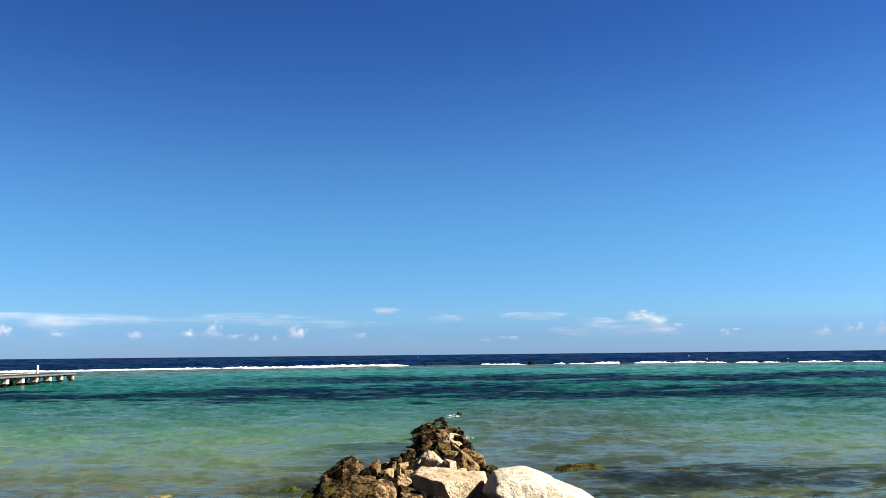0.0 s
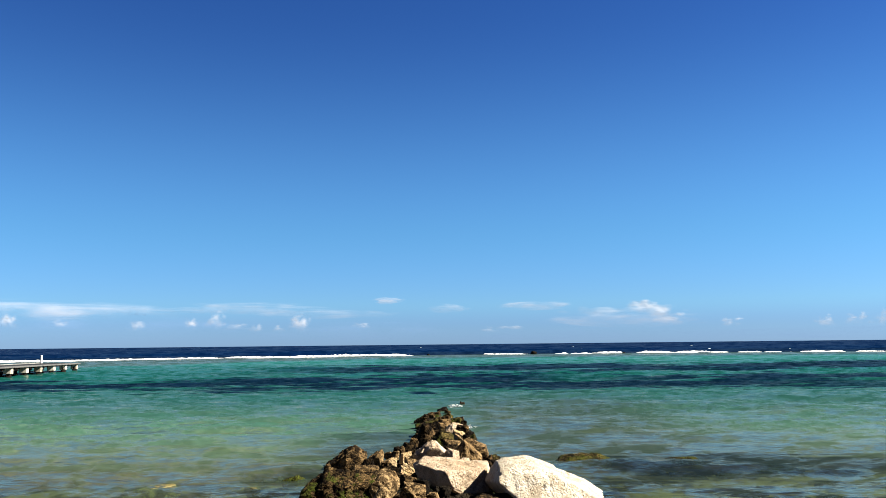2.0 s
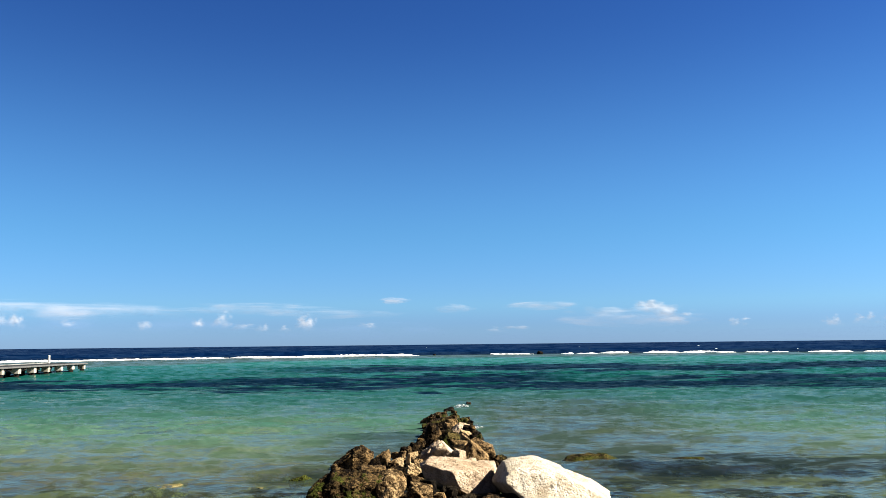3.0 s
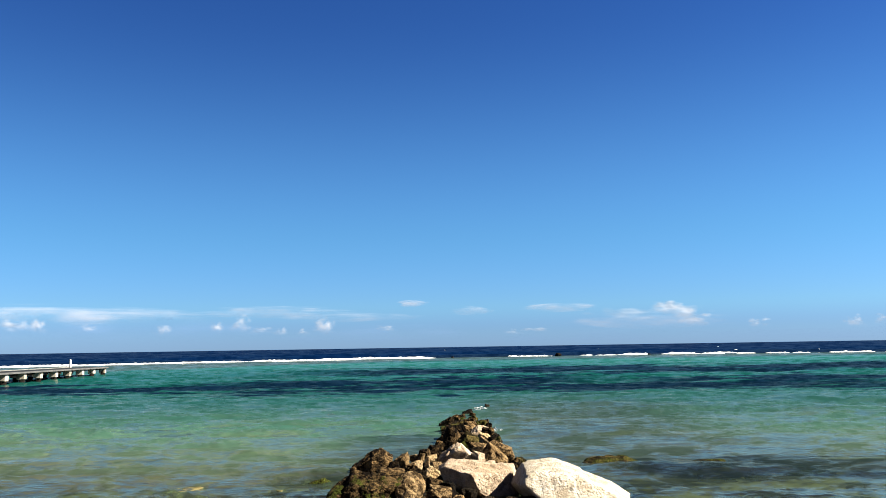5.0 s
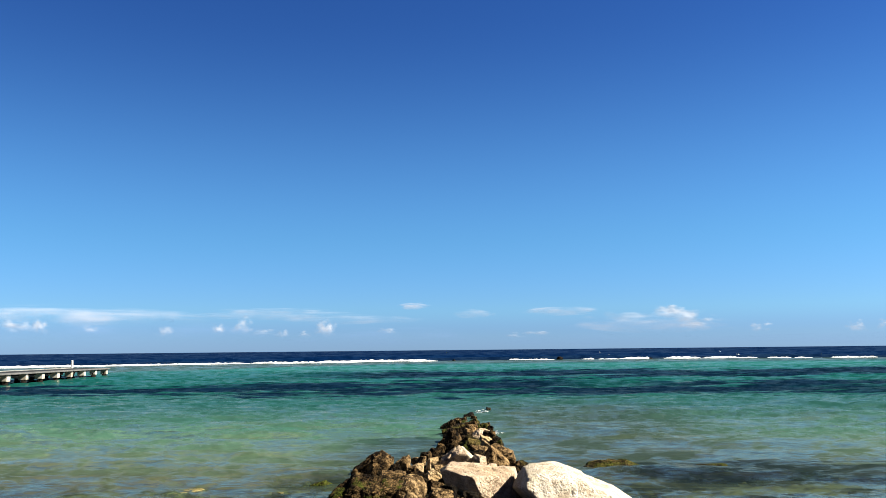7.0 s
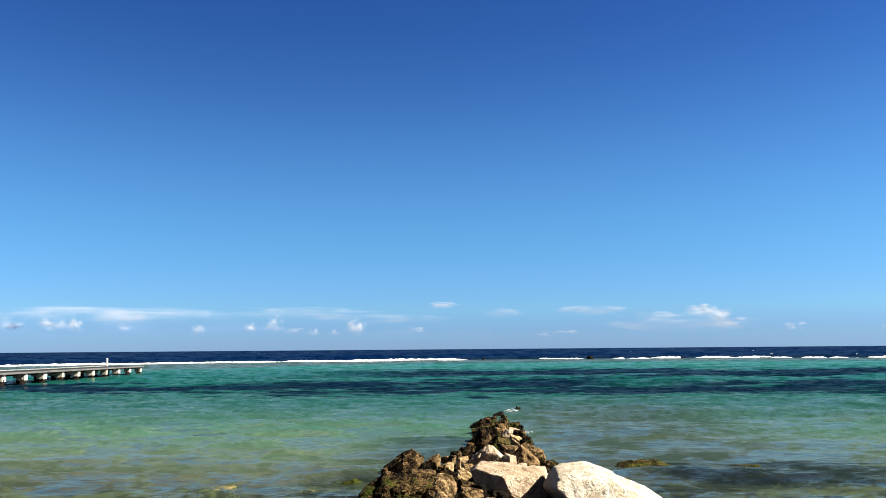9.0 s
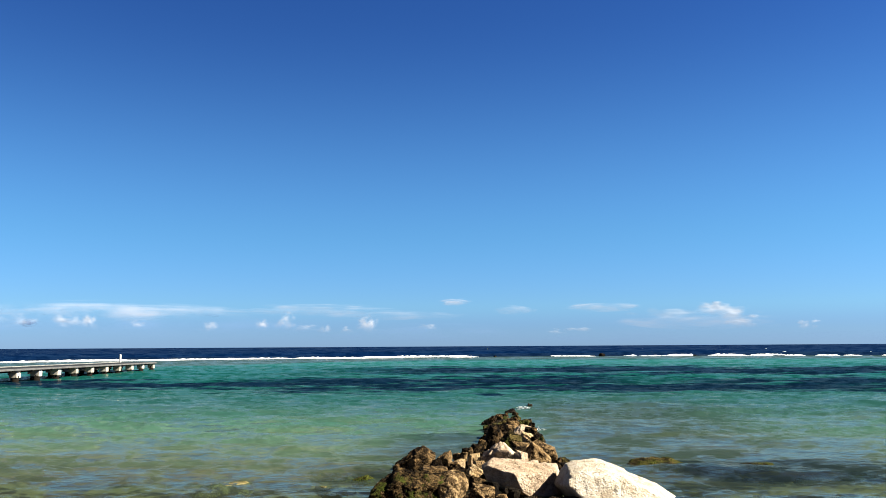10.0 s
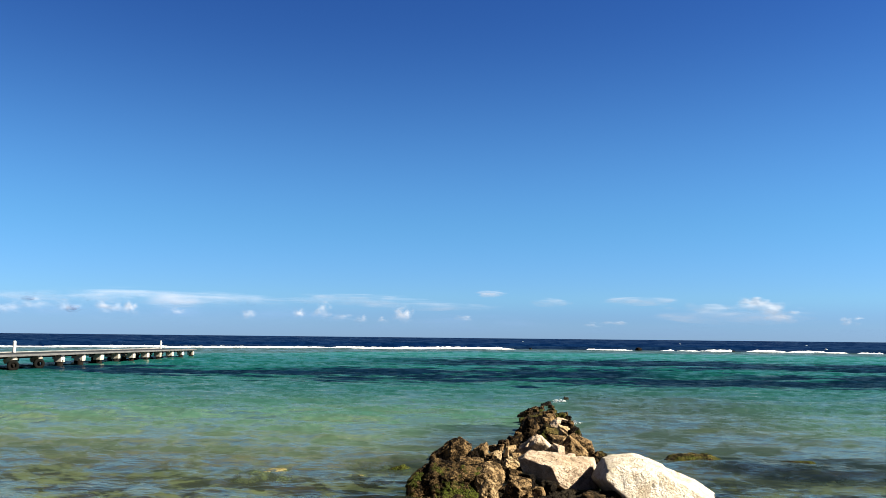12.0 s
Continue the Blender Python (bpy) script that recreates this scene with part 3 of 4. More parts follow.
# ---- rocks of the jetty ----
def rock(x, y, z, w, d, h, kind, seed, detail, label, planes=None, turn=0.0, rugged=1.0, sharp=80.0, taper=0.12,
         name="rock", group="rocks of the jetty"):
    """A broken limestone block: a polyhedron of cut faces with worn edges, split and pitted in three scales."""
    r = np.random.default_rng(seed * 101 + 5)
    v, f = unit_sphere(detail)
    if planes is None:
        slab = np.array(Euler((r.uniform(-0.28, 0.28), r.uniform(-0.28, 0.28), r.uniform(0, 3))).to_matrix())
        faces = np.concatenate([np.eye(3), -np.eye(3)]) + r.normal(size=(6, 3)) * 0.16
        cuts = r.normal(size=(7, 3))
        nor = np.concatenate([faces / np.linalg.norm(faces, axis=1)[:, None], cuts / np.linalg.norm(cuts, axis=1)[:, None]]) @ slab.T
        dist = np.concatenate([np.tile((0.95, 0.75, 0.6), 2) * r.uniform(0.8, 1.0, 6), r.uniform(0.62, 0.92, 7)])
    else:
        nor = np.array([p[:3] for p in planes], float)
        nor /= np.linalg.norm(nor, axis=1)[:, None]
        dist = np.array([p[3] for p in planes])
    q = np.maximum(v @ nor.T, 0) / dist
    rad = ((q ** sharp).sum(1) + 0.72 ** sharp) ** (-1 / sharp)
    p = v * rad[:, None]
    lo, hi = p.min(0), p.max(0)
    p = (p - (lo + hi) / 2) / (hi - lo) * (w, d, h)
    p[:, :2] *= (1.0 - taper * (p[:, 2:] / h + 0.1))
    size = (w * d * h) ** (1 / 3)
    off = Vector((seed * 3.7, seed * 1.3, 0))
    for i in range(len(p)):
        c = Vector(p[i])
        big = noise.fractal(c * (2.0 / size) + off, 0.9, 2.1, 4)
        tiny = noise.fractal(c * 26.0 + off, 0.8, 2.0, 3)
        pit = max(0.0, noise.noise(c * 13.0 + off) - 0.12)
        chips = 0.0
        for grain, strength in ((1.9 / size, 0.34), (5.0 / size, 0.30)):     # broken faces, each tilted its own way
            q = c * grain + off
            far, near = noise.voronoi(q)
            lean = noise.noise_vector(near[0] * 5.3)
            chips += strength * ((q - near[0]).dot(lean) - 0.22 * math.exp(-14.0 * (far[1] - far[0]))) / grain
        p[i] += v[i] * rugged * (0.022 * size * big + 0.8 * chips - 0.05 * pit + 0.005 * tiny)
    lo, hi = p.min(0), p.max(0)      # bounds kept as asked
    p = (p - (lo + hi) / 2) / (hi - lo) * (w, d, h)
    c, s = math.cos(turn), math.sin(turn)
    p = np.stack([c * p[:, 0] - s * p[:, 1], s * p[:, 0] + c * p[:, 1], p[:, 2]], 1)
    ob = mesh_object(name, p, f, ROCKS[kind])
    ob.location = (x, y, z)
    return tagged(ob, label, "rock", group)


# the rocks that can be told apart, from the landward end and the left flank out to the tip
rock(-1.89, 16.47, 0.11, 0.88, 0.70, 0.75, "brown", 1, 6, "dark brown peaked rock at the jetty edge",
     planes=[(-0.50, -0.15, 0.86, 0.55), (0.42, -0.3, 0.88, 0.74), (0.1, -0.3, 0.95, 0.74), (0.55, -0.8, 0.2, 0.62), (-0.45, -0.85, 0.25, 0.66), (-1, -0.1, 0.05, 0.95), (1, 0.1, 0, 0.9), (0, 1, 0.2, 0.6), (0, 0, -1, 0.8)], taper=0.0)
rock(-1.29, 16.27, 0.29, 0.31, 0.28, 0.30, "tan", 2, 5, "tan rounded jetty rock")
rock(-1.03, 16.67, 0.25, 0.32, 0.29, 0.25, "tan", 3, 5, "tan angular jetty rock")
rock(-1.00, 15.66, 0.26, 0.27, 0.24, 0.21, "cream", 4, 5, "cream small jetty rock")
rock(-0.73, 15.86, 0.33, 0.25, 0.22, 0.24, "cream", 5, 5, "cream angular jetty rock")
rock(-1.36, 14.70, 0.18, 0.54, 0.38, 0.36, "tan", 6, 5, "flat tan rock in the jetty",
     planes=[(0.05, -0.12, 1, 0.5), (0, -1, -0.1, 0.6), (1, -0.2, 0.2, 0.85), (-1, -0.2, 0.3, 0.9), (0, 1, 0, 0.6), (0, 0, -1, 0.5), (0.6, -0.6, 0.5, 0.8)], taper=0.0)
rock(-0.68, 14.57, 0.29, 0.34, 0.27, 0.27, "cream", 7, 5, "cream blocky jetty rock in part shade")
# two dark rocks that stand in for shade between their neighbours
rock(-1.36, 15.36, 0.29, 0.24, 0.22, 0.23, "dark", 8, 5, "dark-coloured rock standing in for shade between its neighbours")
rock(-0.88, 14.36, 0.29, 0.24, 0.22, 0.23, "dark", 9, 5, "dark-coloured rock standing in for shade between its neighbours")
rock(-0.74, 17.67, 0.25, 0.32, 0.29, 0.31, "dark", 10, 5, "dark brown jetty rock at the water")
rock(-0.67, 18.65, 0.29, 0.22, 0.20, 0.21, "brown", 11, 5, "small brown rock at the jetty edge")
rock(-1.51, 12.86, 0.11, 1.39, 1.04, 0.89, "mossy", 12, 6, "large brown rock with green algae at the waterline",
     planes=[(0.05, -0.3, 0.98, 0.5), (-0.62, -0.25, 0.74, 0.68), (-0.35, -0.8, 0.5, 0.66), (0.3, -0.85, 0.45, 0.66), (0.95, -0.2, 0.25, 0.95), (0, 1, 0.2, 0.7), (0, 0, -1, 0.8), (-1, -0.2, 0.1, 0.96)], taper=0.0, sharp=22.0, rugged=1.1)
rock(-0.91, 12.86, 0.33, 0.47, 0.43, 0.43, "weathered", 13, 6, "rounded brown-stained cream limestone rock beside the mossy one",
     planes=[(0.15, -0.35, 0.92, 0.62), (-0.4, -0.3, 0.85, 0.66), (0.75, -0.35, 0.5, 0.8), (0.1, -0.98, 0.1, 0.7), (0.8, -0.4, -0.4, 0.8), (-1, -0.1, 0, 0.95), (0, 0, -1, 0.8), (0, 1, 0, 0.7)], sharp=11.0, rugged=0.8, taper=0.0)
rock(-0.86, 12.16, 0.21, 0.32, 0.26, 0.43, "weathered", 14, 5, "cream weathered rock low at the jetty foot",
     planes=[(0.7, -0.5, 0.4, 0.85), (0.1, -0.9, 0.3, 0.85), (0, 0, -1, 0.8)], sharp=8.0, rugged=0.8, taper=0.0)
rock(-0.48, 12.39, 0.20, 0.49, 0.34, 0.47, "tan", 15, 6, "brown and tan broken rock at the jetty foot",
     planes=[(0.12, -0.3, 0.95, 0.55), (-0.5, -0.75, 0.4, 0.62), (0.55, -0.8, 0.15, 0.7), (1, 0.1, 0.1, 0.92), (-0.9, -0.1, 0.4, 0.85), (0, 1, 0, 0.6), (0, 0, -1, 0.6)], taper=0.0)
# black rocks that paint the shade below the boulder's overhang
rock(-0.34, 13.06, 0.26, 0.30, 0.24, 0.24, "black", 16, 5, "black rock standing in for shade under the overhanging boulder")
rock(-0.07, 12.77, 0.19, 0.33, 0.26, 0.26, "black", 17, 5, "black rock standing in for shade under the overhanging boulder")
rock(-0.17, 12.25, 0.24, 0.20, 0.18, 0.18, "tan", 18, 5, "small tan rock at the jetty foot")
# dark stones added to fill shaded gaps beside the boulders
rock(0.78, 14.55, 0.36, 0.22, 0.17, 0.21, "dark", 19, 5, "dark-coloured stone added to fill the shaded gap between the boulders")
rock(-0.61, 13.47, 0.27, 0.35, 0.28, 0.28, "dark", 20, 5, "dark-coloured rock standing in for shade beside the boulders")
rock(-1.02, 15.05, 0.30, 0.22, 0.20, 0.18, "brown", 21, 5, "brown angular jetty rock")
rock(-0.59, 15.06, 0.33, 0.25, 0.23, 0.20, "tan", 22, 5, "tan angular jetty rock")
rock(-0.43, 16.65, 0.32, 0.24, 0.21, 0.19, "brown", 23, 5, "brown angular jetty rock")
rock(-0.92, 17.26, 0.28, 0.25, 0.22, 0.20, "dark", 24, 5, "dark brown jetty rock at the water")
rock(0.40, 20.67, 0.34, 0.32, 0.29, 0.25, "dark", 25, 5, "dark brown jetty rock on the crest")
rock(0.77, 17.86, 0.17, 0.27, 0.24, 0.22, "tan", 26, 5, "tan jetty rock at the water")
rock(-0.08, 19.46, 0.24, 0.25, 0.23, 0.20, "dark", 27, 5, "dark brown jetty rock on the crest")
rock(0.03, 22.87, 0.31, 0.30, 0.27, 0.24, "tan", 28, 5, "tan jetty rock near the end")
rock(-0.36, 20.67, 0.22, 0.30, 0.27, 0.24, "dark", 29, 5, "dark rock beside the pyramid-shaped one")
rock(0.48, 20.24, 0.42, 0.18, 0.16, 0.17, "brown", 30, 4, "brown jetty rock at the edge")
rock(0.19, 13.97, 0.14, 1.45, 1.04, 0.85, "pale", 31, 6, "large pinkish cream boulder with a flat broken face",
     planes=[(0.10, -0.22, 0.97, 0.62), (-0.56, -0.78, -0.22, 0.47), (0.45, -0.85, 0.12, 0.51), (-0.50, -0.42, -0.75, 0.27), (0.95, -0.2, 0.2, 0.86), (-0.93, -0.1, -0.32, 0.72), (-0.7, 0.0, 0.72, 1.08), (0, 1, 0.1, 0.5), (0, 0, -1, 0.8), (0.35, -0.8, -0.45, 0.62)], rugged=0.42, sharp=90, taper=0.0)
rock(1.62, 13.28, 0.25, 1.99, 1.43, 0.77, "white", 32, 6, "large sunlit white limestone boulder sloping to the water",
     planes=[(-0.18, -0.16, 0.97, 0.94), (0.42, -0.12, 0.88, 0.66), (0.66, -0.12, 0.73, 0.50), (0.80, -0.15, 0.55, 0.60), (-0.55, -0.2, 0.80, 1.06), (-0.97, -0.1, 0.24, 1.04), (-0.85, -0.25, -0.42, 0.84), (-0.12, -0.90, 0.36, 0.72), (0.10, -0.72, 0.68, 0.72), (0.22, -0.92, 0.15, 0.70), (0.1, 1, 0.15, 0.6), (0, 0, -1, 0.8)], rugged=0.36, sharp=60, taper=0.0)
rock(-0.28, 15.71, 0.40, 0.64, 0.45, 0.51, "pale", 33, 6, "pale pointed limestone rock in the jetty",
     planes=[(-0.55, -0.25, 0.80, 0.55), (0.70, -0.1, 0.70, 0.80), (0.1, -0.3, 0.95, 0.72), (0.12, -0.9, -0.22, 0.42), (-0.55, -0.75, -0.1, 0.5), (1, 0, 0, 0.95), (-1, 0, 0.1, 1.0), (0, 1, 0.1, 0.6), (0, 0, -1, 0.7)], rugged=0.7, taper=0.0)
rock(0.13, 15.46, 0.41, 0.27, 0.21, 0.25, "pale", 34, 5, "small pale upright rock behind the boulders",
     planes=[(0.2, -0.1, 0.95, 0.8), (-0.6, -0.5, 0.6, 0.8), (0.75, -0.6, 0.2, 0.7), (-0.8, -0.55, 0, 0.75), (1, 0.2, 0, 0.9), (0, 1, 0, 0.7), (0, 0, -1, 0.9)], rugged=0.7, taper=0.0)
rock(0.46, 15.99, 0.41, 0.49, 0.34, 0.44, "tan", 35, 6, "tan wedge-shaped rock leaning in the jetty",
     planes=[(0.62, -0.2, 0.76, 0.35), (-0.75, -0.3, 0.55, 0.72), (0.15, -0.95, 0.25, 0.55), (-1, 0, 0, 0.95), (1, 0, 0, 1.0), (0, 1, 0.1, 0.6), (0, 0, -1, 0.7)], rugged=0.7, taper=0.0)
rock(0.77, 15.65, 0.32, 0.20, 0.18, 0.19, "brown", 36, 4, "small brown stone between the boulders")
rock(0.92, 15.85, 0.29, 0.20, 0.18, 0.17, "olive", 37, 4, "small olive stone between the boulders")
rock(0.04, 16.50, 0.30, 0.48, 0.38, 0.38, "dark", 38, 5, "dark brown jetty rock in shade")
rock(0.67, 18.49, 0.17, 0.59, 0.35, 0.45, "tan", 39, 5, "long tan and brown rock tilted to the water",
     planes=[(0.35, -0.25, 0.9, 0.42), (0.1, -0.9, 0.3, 0.5), (-0.3, -0.4, 0.85, 0.6), (1, -0.1, 0.3, 0.9), (-1, 0, 0, 1.0), (0, 1, 0, 0.6), (0, 0, -1, 0.6)], rugged=0.8, taper=0.0)
rock(0.60, 19.66, 0.15, 0.30, 0.24, 0.42, "olive", 40, 4, "olive algae-covered rock at the jetty edge",
     planes=[(-0.35, -0.3, 0.9, 0.4), (0.9, -0.2, 0.3, 0.9), (0, -1, 0.2, 0.6), (-1, 0, 0, 1), (0, 1, 0, 0.6), (0, 0, -1, 0.6)], taper=0.0)
rock(-0.42, 19.33, 0.37, 0.58, 0.52, 0.55, "dark", 41, 6, "steep dark brown pyramid-shaped jetty rock",
     planes=[(-0.85, -0.2, 0.42, 0.62), (0.8, -0.2, 0.5, 0.7), (0.2, -0.4, 0.9, 0.8), (0.35, -0.85, 0.35, 0.55), (-0.4, -0.8, 0.35, 0.56), (0, 1, 0.3, 0.6), (0, 0, -1, 0.9), (0.1, -0.1, 1, 0.92)], rugged=0.8, taper=0.0)
rock(-0.03, 18.90, 0.34, 0.49, 0.39, 0.41, "olive", 42, 5, "brown algae-stained slab on the jetty",
     planes=[(0.4, -0.35, 0.85, 0.5), (-0.6, -0.3, 0.7, 0.6), (0.1, -0.95, 0.2, 0.6), (1, 0, 0.1, 0.9), (-1, 0, 0, 0.95), (0, 1, 0, 0.6), (0, 0, -1, 0.7)], taper=0.0)
rock(0.15, 17.48, 0.31, 0.40, 0.32, 0.32, "tan", 43, 5, "tan tilted slab on the jetty",
     planes=[(0.15, -0.3, 0.95, 0.5), (-0.5, -0.6, 0.5, 0.7), (0.4, -0.9, 0.1, 0.6), (1, 0, 0.1, 0.9), (-1, 0, 0, 0.95), (0, 1, 0, 0.6), (0, 0, -1, 0.7)], taper=0.0)
rock(0.25, 21.31, 0.28, 0.52, 0.42, 0.35, "pale", 44, 5, "pale flat-topped rock on the jetty crest",
     planes=[(0.2, -0.25, 0.95, 0.5), (-0.45, -0.2, 0.85, 0.62), (0.2, -0.95, 0, 0.6), (1, 0, 0.2, 0.9), (-1, 0, 0.2, 0.95), (0, 1, 0, 0.6), (0, 0, -1, 0.5)], rugged=0.7, taper=0.0)
rock(0.32, 19.87, 0.29, 0.36, 0.29, 0.30, "cream", 45, 5, "cream jetty rock on the crest")
rock(0.46, 18.93, 0.37, 0.14, 0.13, 0.14, "dark", 46, 4, "dark rock in the jetty's flank")
rock(-0.12, 20.35, 0.29, 0.24, 0.19, 0.19, "brown", 47, 4, "brown jetty rock on the crest")
rock(-0.81, 26.06, 0.06, 0.29, 0.23, 0.31, "black", 48, 5, "black wet rock near the jetty end")
rock(-0.59, 25.47, 0.15, 0.33, 0.27, 0.42, "dark", 49, 5, "dark wet rock near the jetty end")
rock(-0.29, 24.48, 0.13, 0.41, 0.33, 0.37, "olive", 50, 5, "olive weedy rock near the jetty end")
rock(0.02, 23.68, 0.19, 0.40, 0.32, 0.51, "brown", 51, 5, "brown wet jetty rock near the end")
rock(0.31, 23.89, 0.16, 0.43, 0.34, 0.44, "olive", 52, 5, "low olive rock near the jetty end")
rock(-0.32, 22.47, 0.27, 0.35, 0.28, 0.32, "dark", 53, 5, "dark brown wet jetty rock near the end")
rock(-0.04, 21.86, 0.29, 0.31, 0.25, 0.28, "tan", 54, 5, "tan jetty rock on the crest")
rock(0.50, 22.64, 0.32, 0.17, 0.14, 0.17, "dark", 55, 4, "dark wet rock at the jetty edge")
rock(-0.08, 29.69, 0.07, 0.46, 0.37, 0.35, "black", 56, 5, "black wet rock beyond the jetty end",
     planes=[(-0.4, -0.2, 0.9, 0.6), (-0.9, -0.2, 0.3, 0.7), (0.9, -0.3, 0.2, 0.75), (0, -1, 0.2, 0.7), (0, 1, 0, 0.7), (0, 0, -1, 0.8)], sharp=30.0, taper=0.0)
rock(0.68, 33.65, 0.03, 0.26, 0.21, 0.26, "black", 57, 5, "small black rock at the jetty tip in the wash",
     planes=[(0.2, -0.2, 0.95, 0.7), (-0.9, -0.2, 0.3, 0.7), (0.9, -0.3, 0.2, 0.75), (0, -1, 0.2, 0.7), (0, 1, 0, 0.7), (0, 0, -1, 0.8)], sharp=30.0, taper=0.0)
rock(-0.48, 27.27, 0.10, 0.35, 0.28, 0.33, "brown", 58, 5, "brown wet rock near the jetty end")
rock(-0.24, 28.06, 0.08, 0.29, 0.23, 0.29, "dark", 59, 5, "dark wet rock near the jetty end")
rock(0.09, 27.47, 0.08, 0.36, 0.28, 0.29, "olive", 60, 5, "olive weedy rock near the jetty end")
rock(0.40, 25.48, 0.10, 0.39, 0.32, 0.32, "dark", 61, 5, "dark wet rock at the jetty edge")
rock(0.09, 29.25, 0.06, 0.23, 0.18, 0.24, "brown", 62, 4, "small brown rock in the wash beyond the jetty")
rock(-0.34, 27.67, 0.05, 0.36, 0.29, 0.23, "olive", 63, 4, "low algae-covered rock awash at the tip")
rock(0.34, 32.09, 0.01, 0.46, 0.37, 0.16, "black", 64, 4, "low black rock awash at the tip")
rock(2.82, 17.46, 0.02, 1.18, 0.59, 0.31, "olive", 65, 5, "low algae-green rock shelf awash",
     planes=[(0.05, -0.3, 0.95, 0.5), (-0.4, -0.3, 0.85, 0.7), (0.5, -0.2, 0.8, 0.8), (0, 1, 0.2, 0.6), (0, 0, -1, 0.6), (0, -0.9, 0.3, 0.8)], sharp=20, taper=0.0)
rock(2.85, 17.55, 0.02, 0.28, 0.20, 0.22, "black", 66, 5, "black knob of rock on the algae shelf",
     planes=[(0.3, -0.3, 0.9, 0.8), (-0.7, -0.3, 0.6, 0.75), (0, 0, -1, 0.8)], sharp=10.0, taper=0.0)

# smaller stones that fill the body of the jetty, darkened to paint shaded gaps
fill = random.Random(11)
REACH = (9.5, 12.5, 14.0, 16.8, 17.6, 20.0, 24.0, 27.0)


def jetty_edge(y):
    """The jetty's two edges and the height of its core."""
    return (float(np.interp(y, REACH, (-2.0, -1.9, -1.6, -1.9, -0.9, -0.7, -0.8, -0.85))),
            float(np.interp(y, REACH, (1.6, 1.2, 0.95, 0.95, 0.85, 0.7, 0.5, 0.3))),
            float(np.interp(y, REACH, (0.30, 0.26, 0.30, 0.34, 0.30, 0.26, 0.24, 0.10))))


for i in range(230):
    y = 11.0 + 16.0 * (i / 230.0)
    lo, hi, core = jetty_edge(y)
    u = fill.uniform(-1, 1)
    x = (lo + hi) / 2 + u * (hi - lo) / 2
    s = fill.uniform(0.18, 0.40)
    top = core * (1.0 - abs(u) ** 2.2) + 0.03 - fill.uniform(0, 0.10)
    if y < 14.4 and -0.8 < x < 1.3:
        top = fill.uniform(0.02, 0.14)
    h = s * fill.uniform(0.6, 0.95)
    rock(x, y, top - h / 2, s, s * fill.uniform(0.7, 1.0), h, fill.choice(("dark", "dark", "black", "brown")) if top > 0.16 else fill.choice(("black", "dark", "olive")),
         100 + i, 4, "small stone wedged in the jetty, darkened as gap shade" if top > 0.16 else "small wet stone low in the jetty, darkened as gap shade", turn=fill.uniform(0, 3), taper=0.1)

for i in range(44):
    y = fill.uniform(20.5, 27.0)
    lo, hi, core = jetty_edge(y)
    x = fill.uniform(lo, hi)
    s = fill.uniform(0.24, 0.44)
    h = s * fill.uniform(0.6, 0.9)
    rock(x, y, core + fill.uniform(-0.10, 0.05) - h / 2, s, s * 0.85, h, fill.choice(("dark", "black", "brown", "olive")), 600 + i, 4,
         "small wet stone near the jetty end", turn=fill.uniform(0, 3), taper=0.1)

# near-black stones paint the shadowed hollow between the boulders
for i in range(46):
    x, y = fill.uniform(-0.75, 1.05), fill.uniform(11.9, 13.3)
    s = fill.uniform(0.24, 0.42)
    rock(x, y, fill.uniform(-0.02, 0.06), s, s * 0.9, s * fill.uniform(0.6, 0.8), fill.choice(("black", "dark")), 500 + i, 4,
         "near-black stone standing in for shade in the hollow between the boulders", turn=fill.uniform(0, 3))

# stones under water on both sides
for i in range(24):
    right = i % 3 != 0
    y = fill.uniform(11.5, 20.0)
    x = fill.uniform(1.8, 8.5) if right else fill.uniform(-9.0, -2.2)
    s = fill.uniform(0.4, 1.1)
    bed_z = float(ground_height(np.array(x), np.array(y)))
    rock(x, y, bed_z - 0.02, s, s * 0.8, s * 0.32, fill.choice(("sunken", "sunken", "weed")) if not right else "weed", 300 + i, 4,
         "flat weedy stone on the sea bed under shallow water", name="submerged_stone", group="stones under water")
rock(-5.10, 14.95, -0.085, 1.05, 0.95, 0.24, "sunken", 61, 5, "yellowish flat slab just under the water", name="submerged_slab", group="stones under water", rugged=0.6)
rock(-2.72, 15.50, -0.02, 0.42, 0.3, 0.22, "mossy", 60, 4, "small algae-green stone awash beside the jetty", name="submerged_stone", group="stones under water", rugged=0.6)
rock(-3.05, 14.75, -0.08, 0.8, 0.5, 0.22, "sunken", 62, 4, "pale flat slab just under the water", name="submerged_slab", group="stones under water", rugged=0.6)
rock(4.45, 17.75, -0.06, 1.7, 0.6, 0.26, "weed", 64, 4, "dark weedy rock shelf just under the water", name="rock_shelf", group="stones under water", rugged=0.7)
rock(6.10, 16.60, -0.10, 1.7, 0.8, 0.26, "weed", 65, 4, "dark weedy rock shelf just under the water", name="rock_shelf", group="stones under water", rugged=0.7)
# coral head that breaks the surface on the reef
rock(19.4, 186.0, 0.15, 1.5, 1.2, 1.1, "black", 66, 4, "dark coral rock standing out of the breakers", name="reef_rock", group="reef")
for i, (x, y, w, h) in enumerate(((-31.8, 174.0, 0.9, 0.5), (-3.6, 185.0, 0.8, 0.5), (39.0, 186.0, 0.8, 0.5))):
    rock(x, y, 0.05, w, w * 0.8, h, "black", 90 + i, 3, "small dark coral rock poking out of the surf", name="reef_rock", group="reef")


# ---- concrete pier ----
pier = tagged(new("pier"), "long low grey concrete pier on short piles over the lagoon", "pier")
P0, P1 = Vector((-33.55, 50.5, 0)), Vector((-37.55, 87.3, 0))
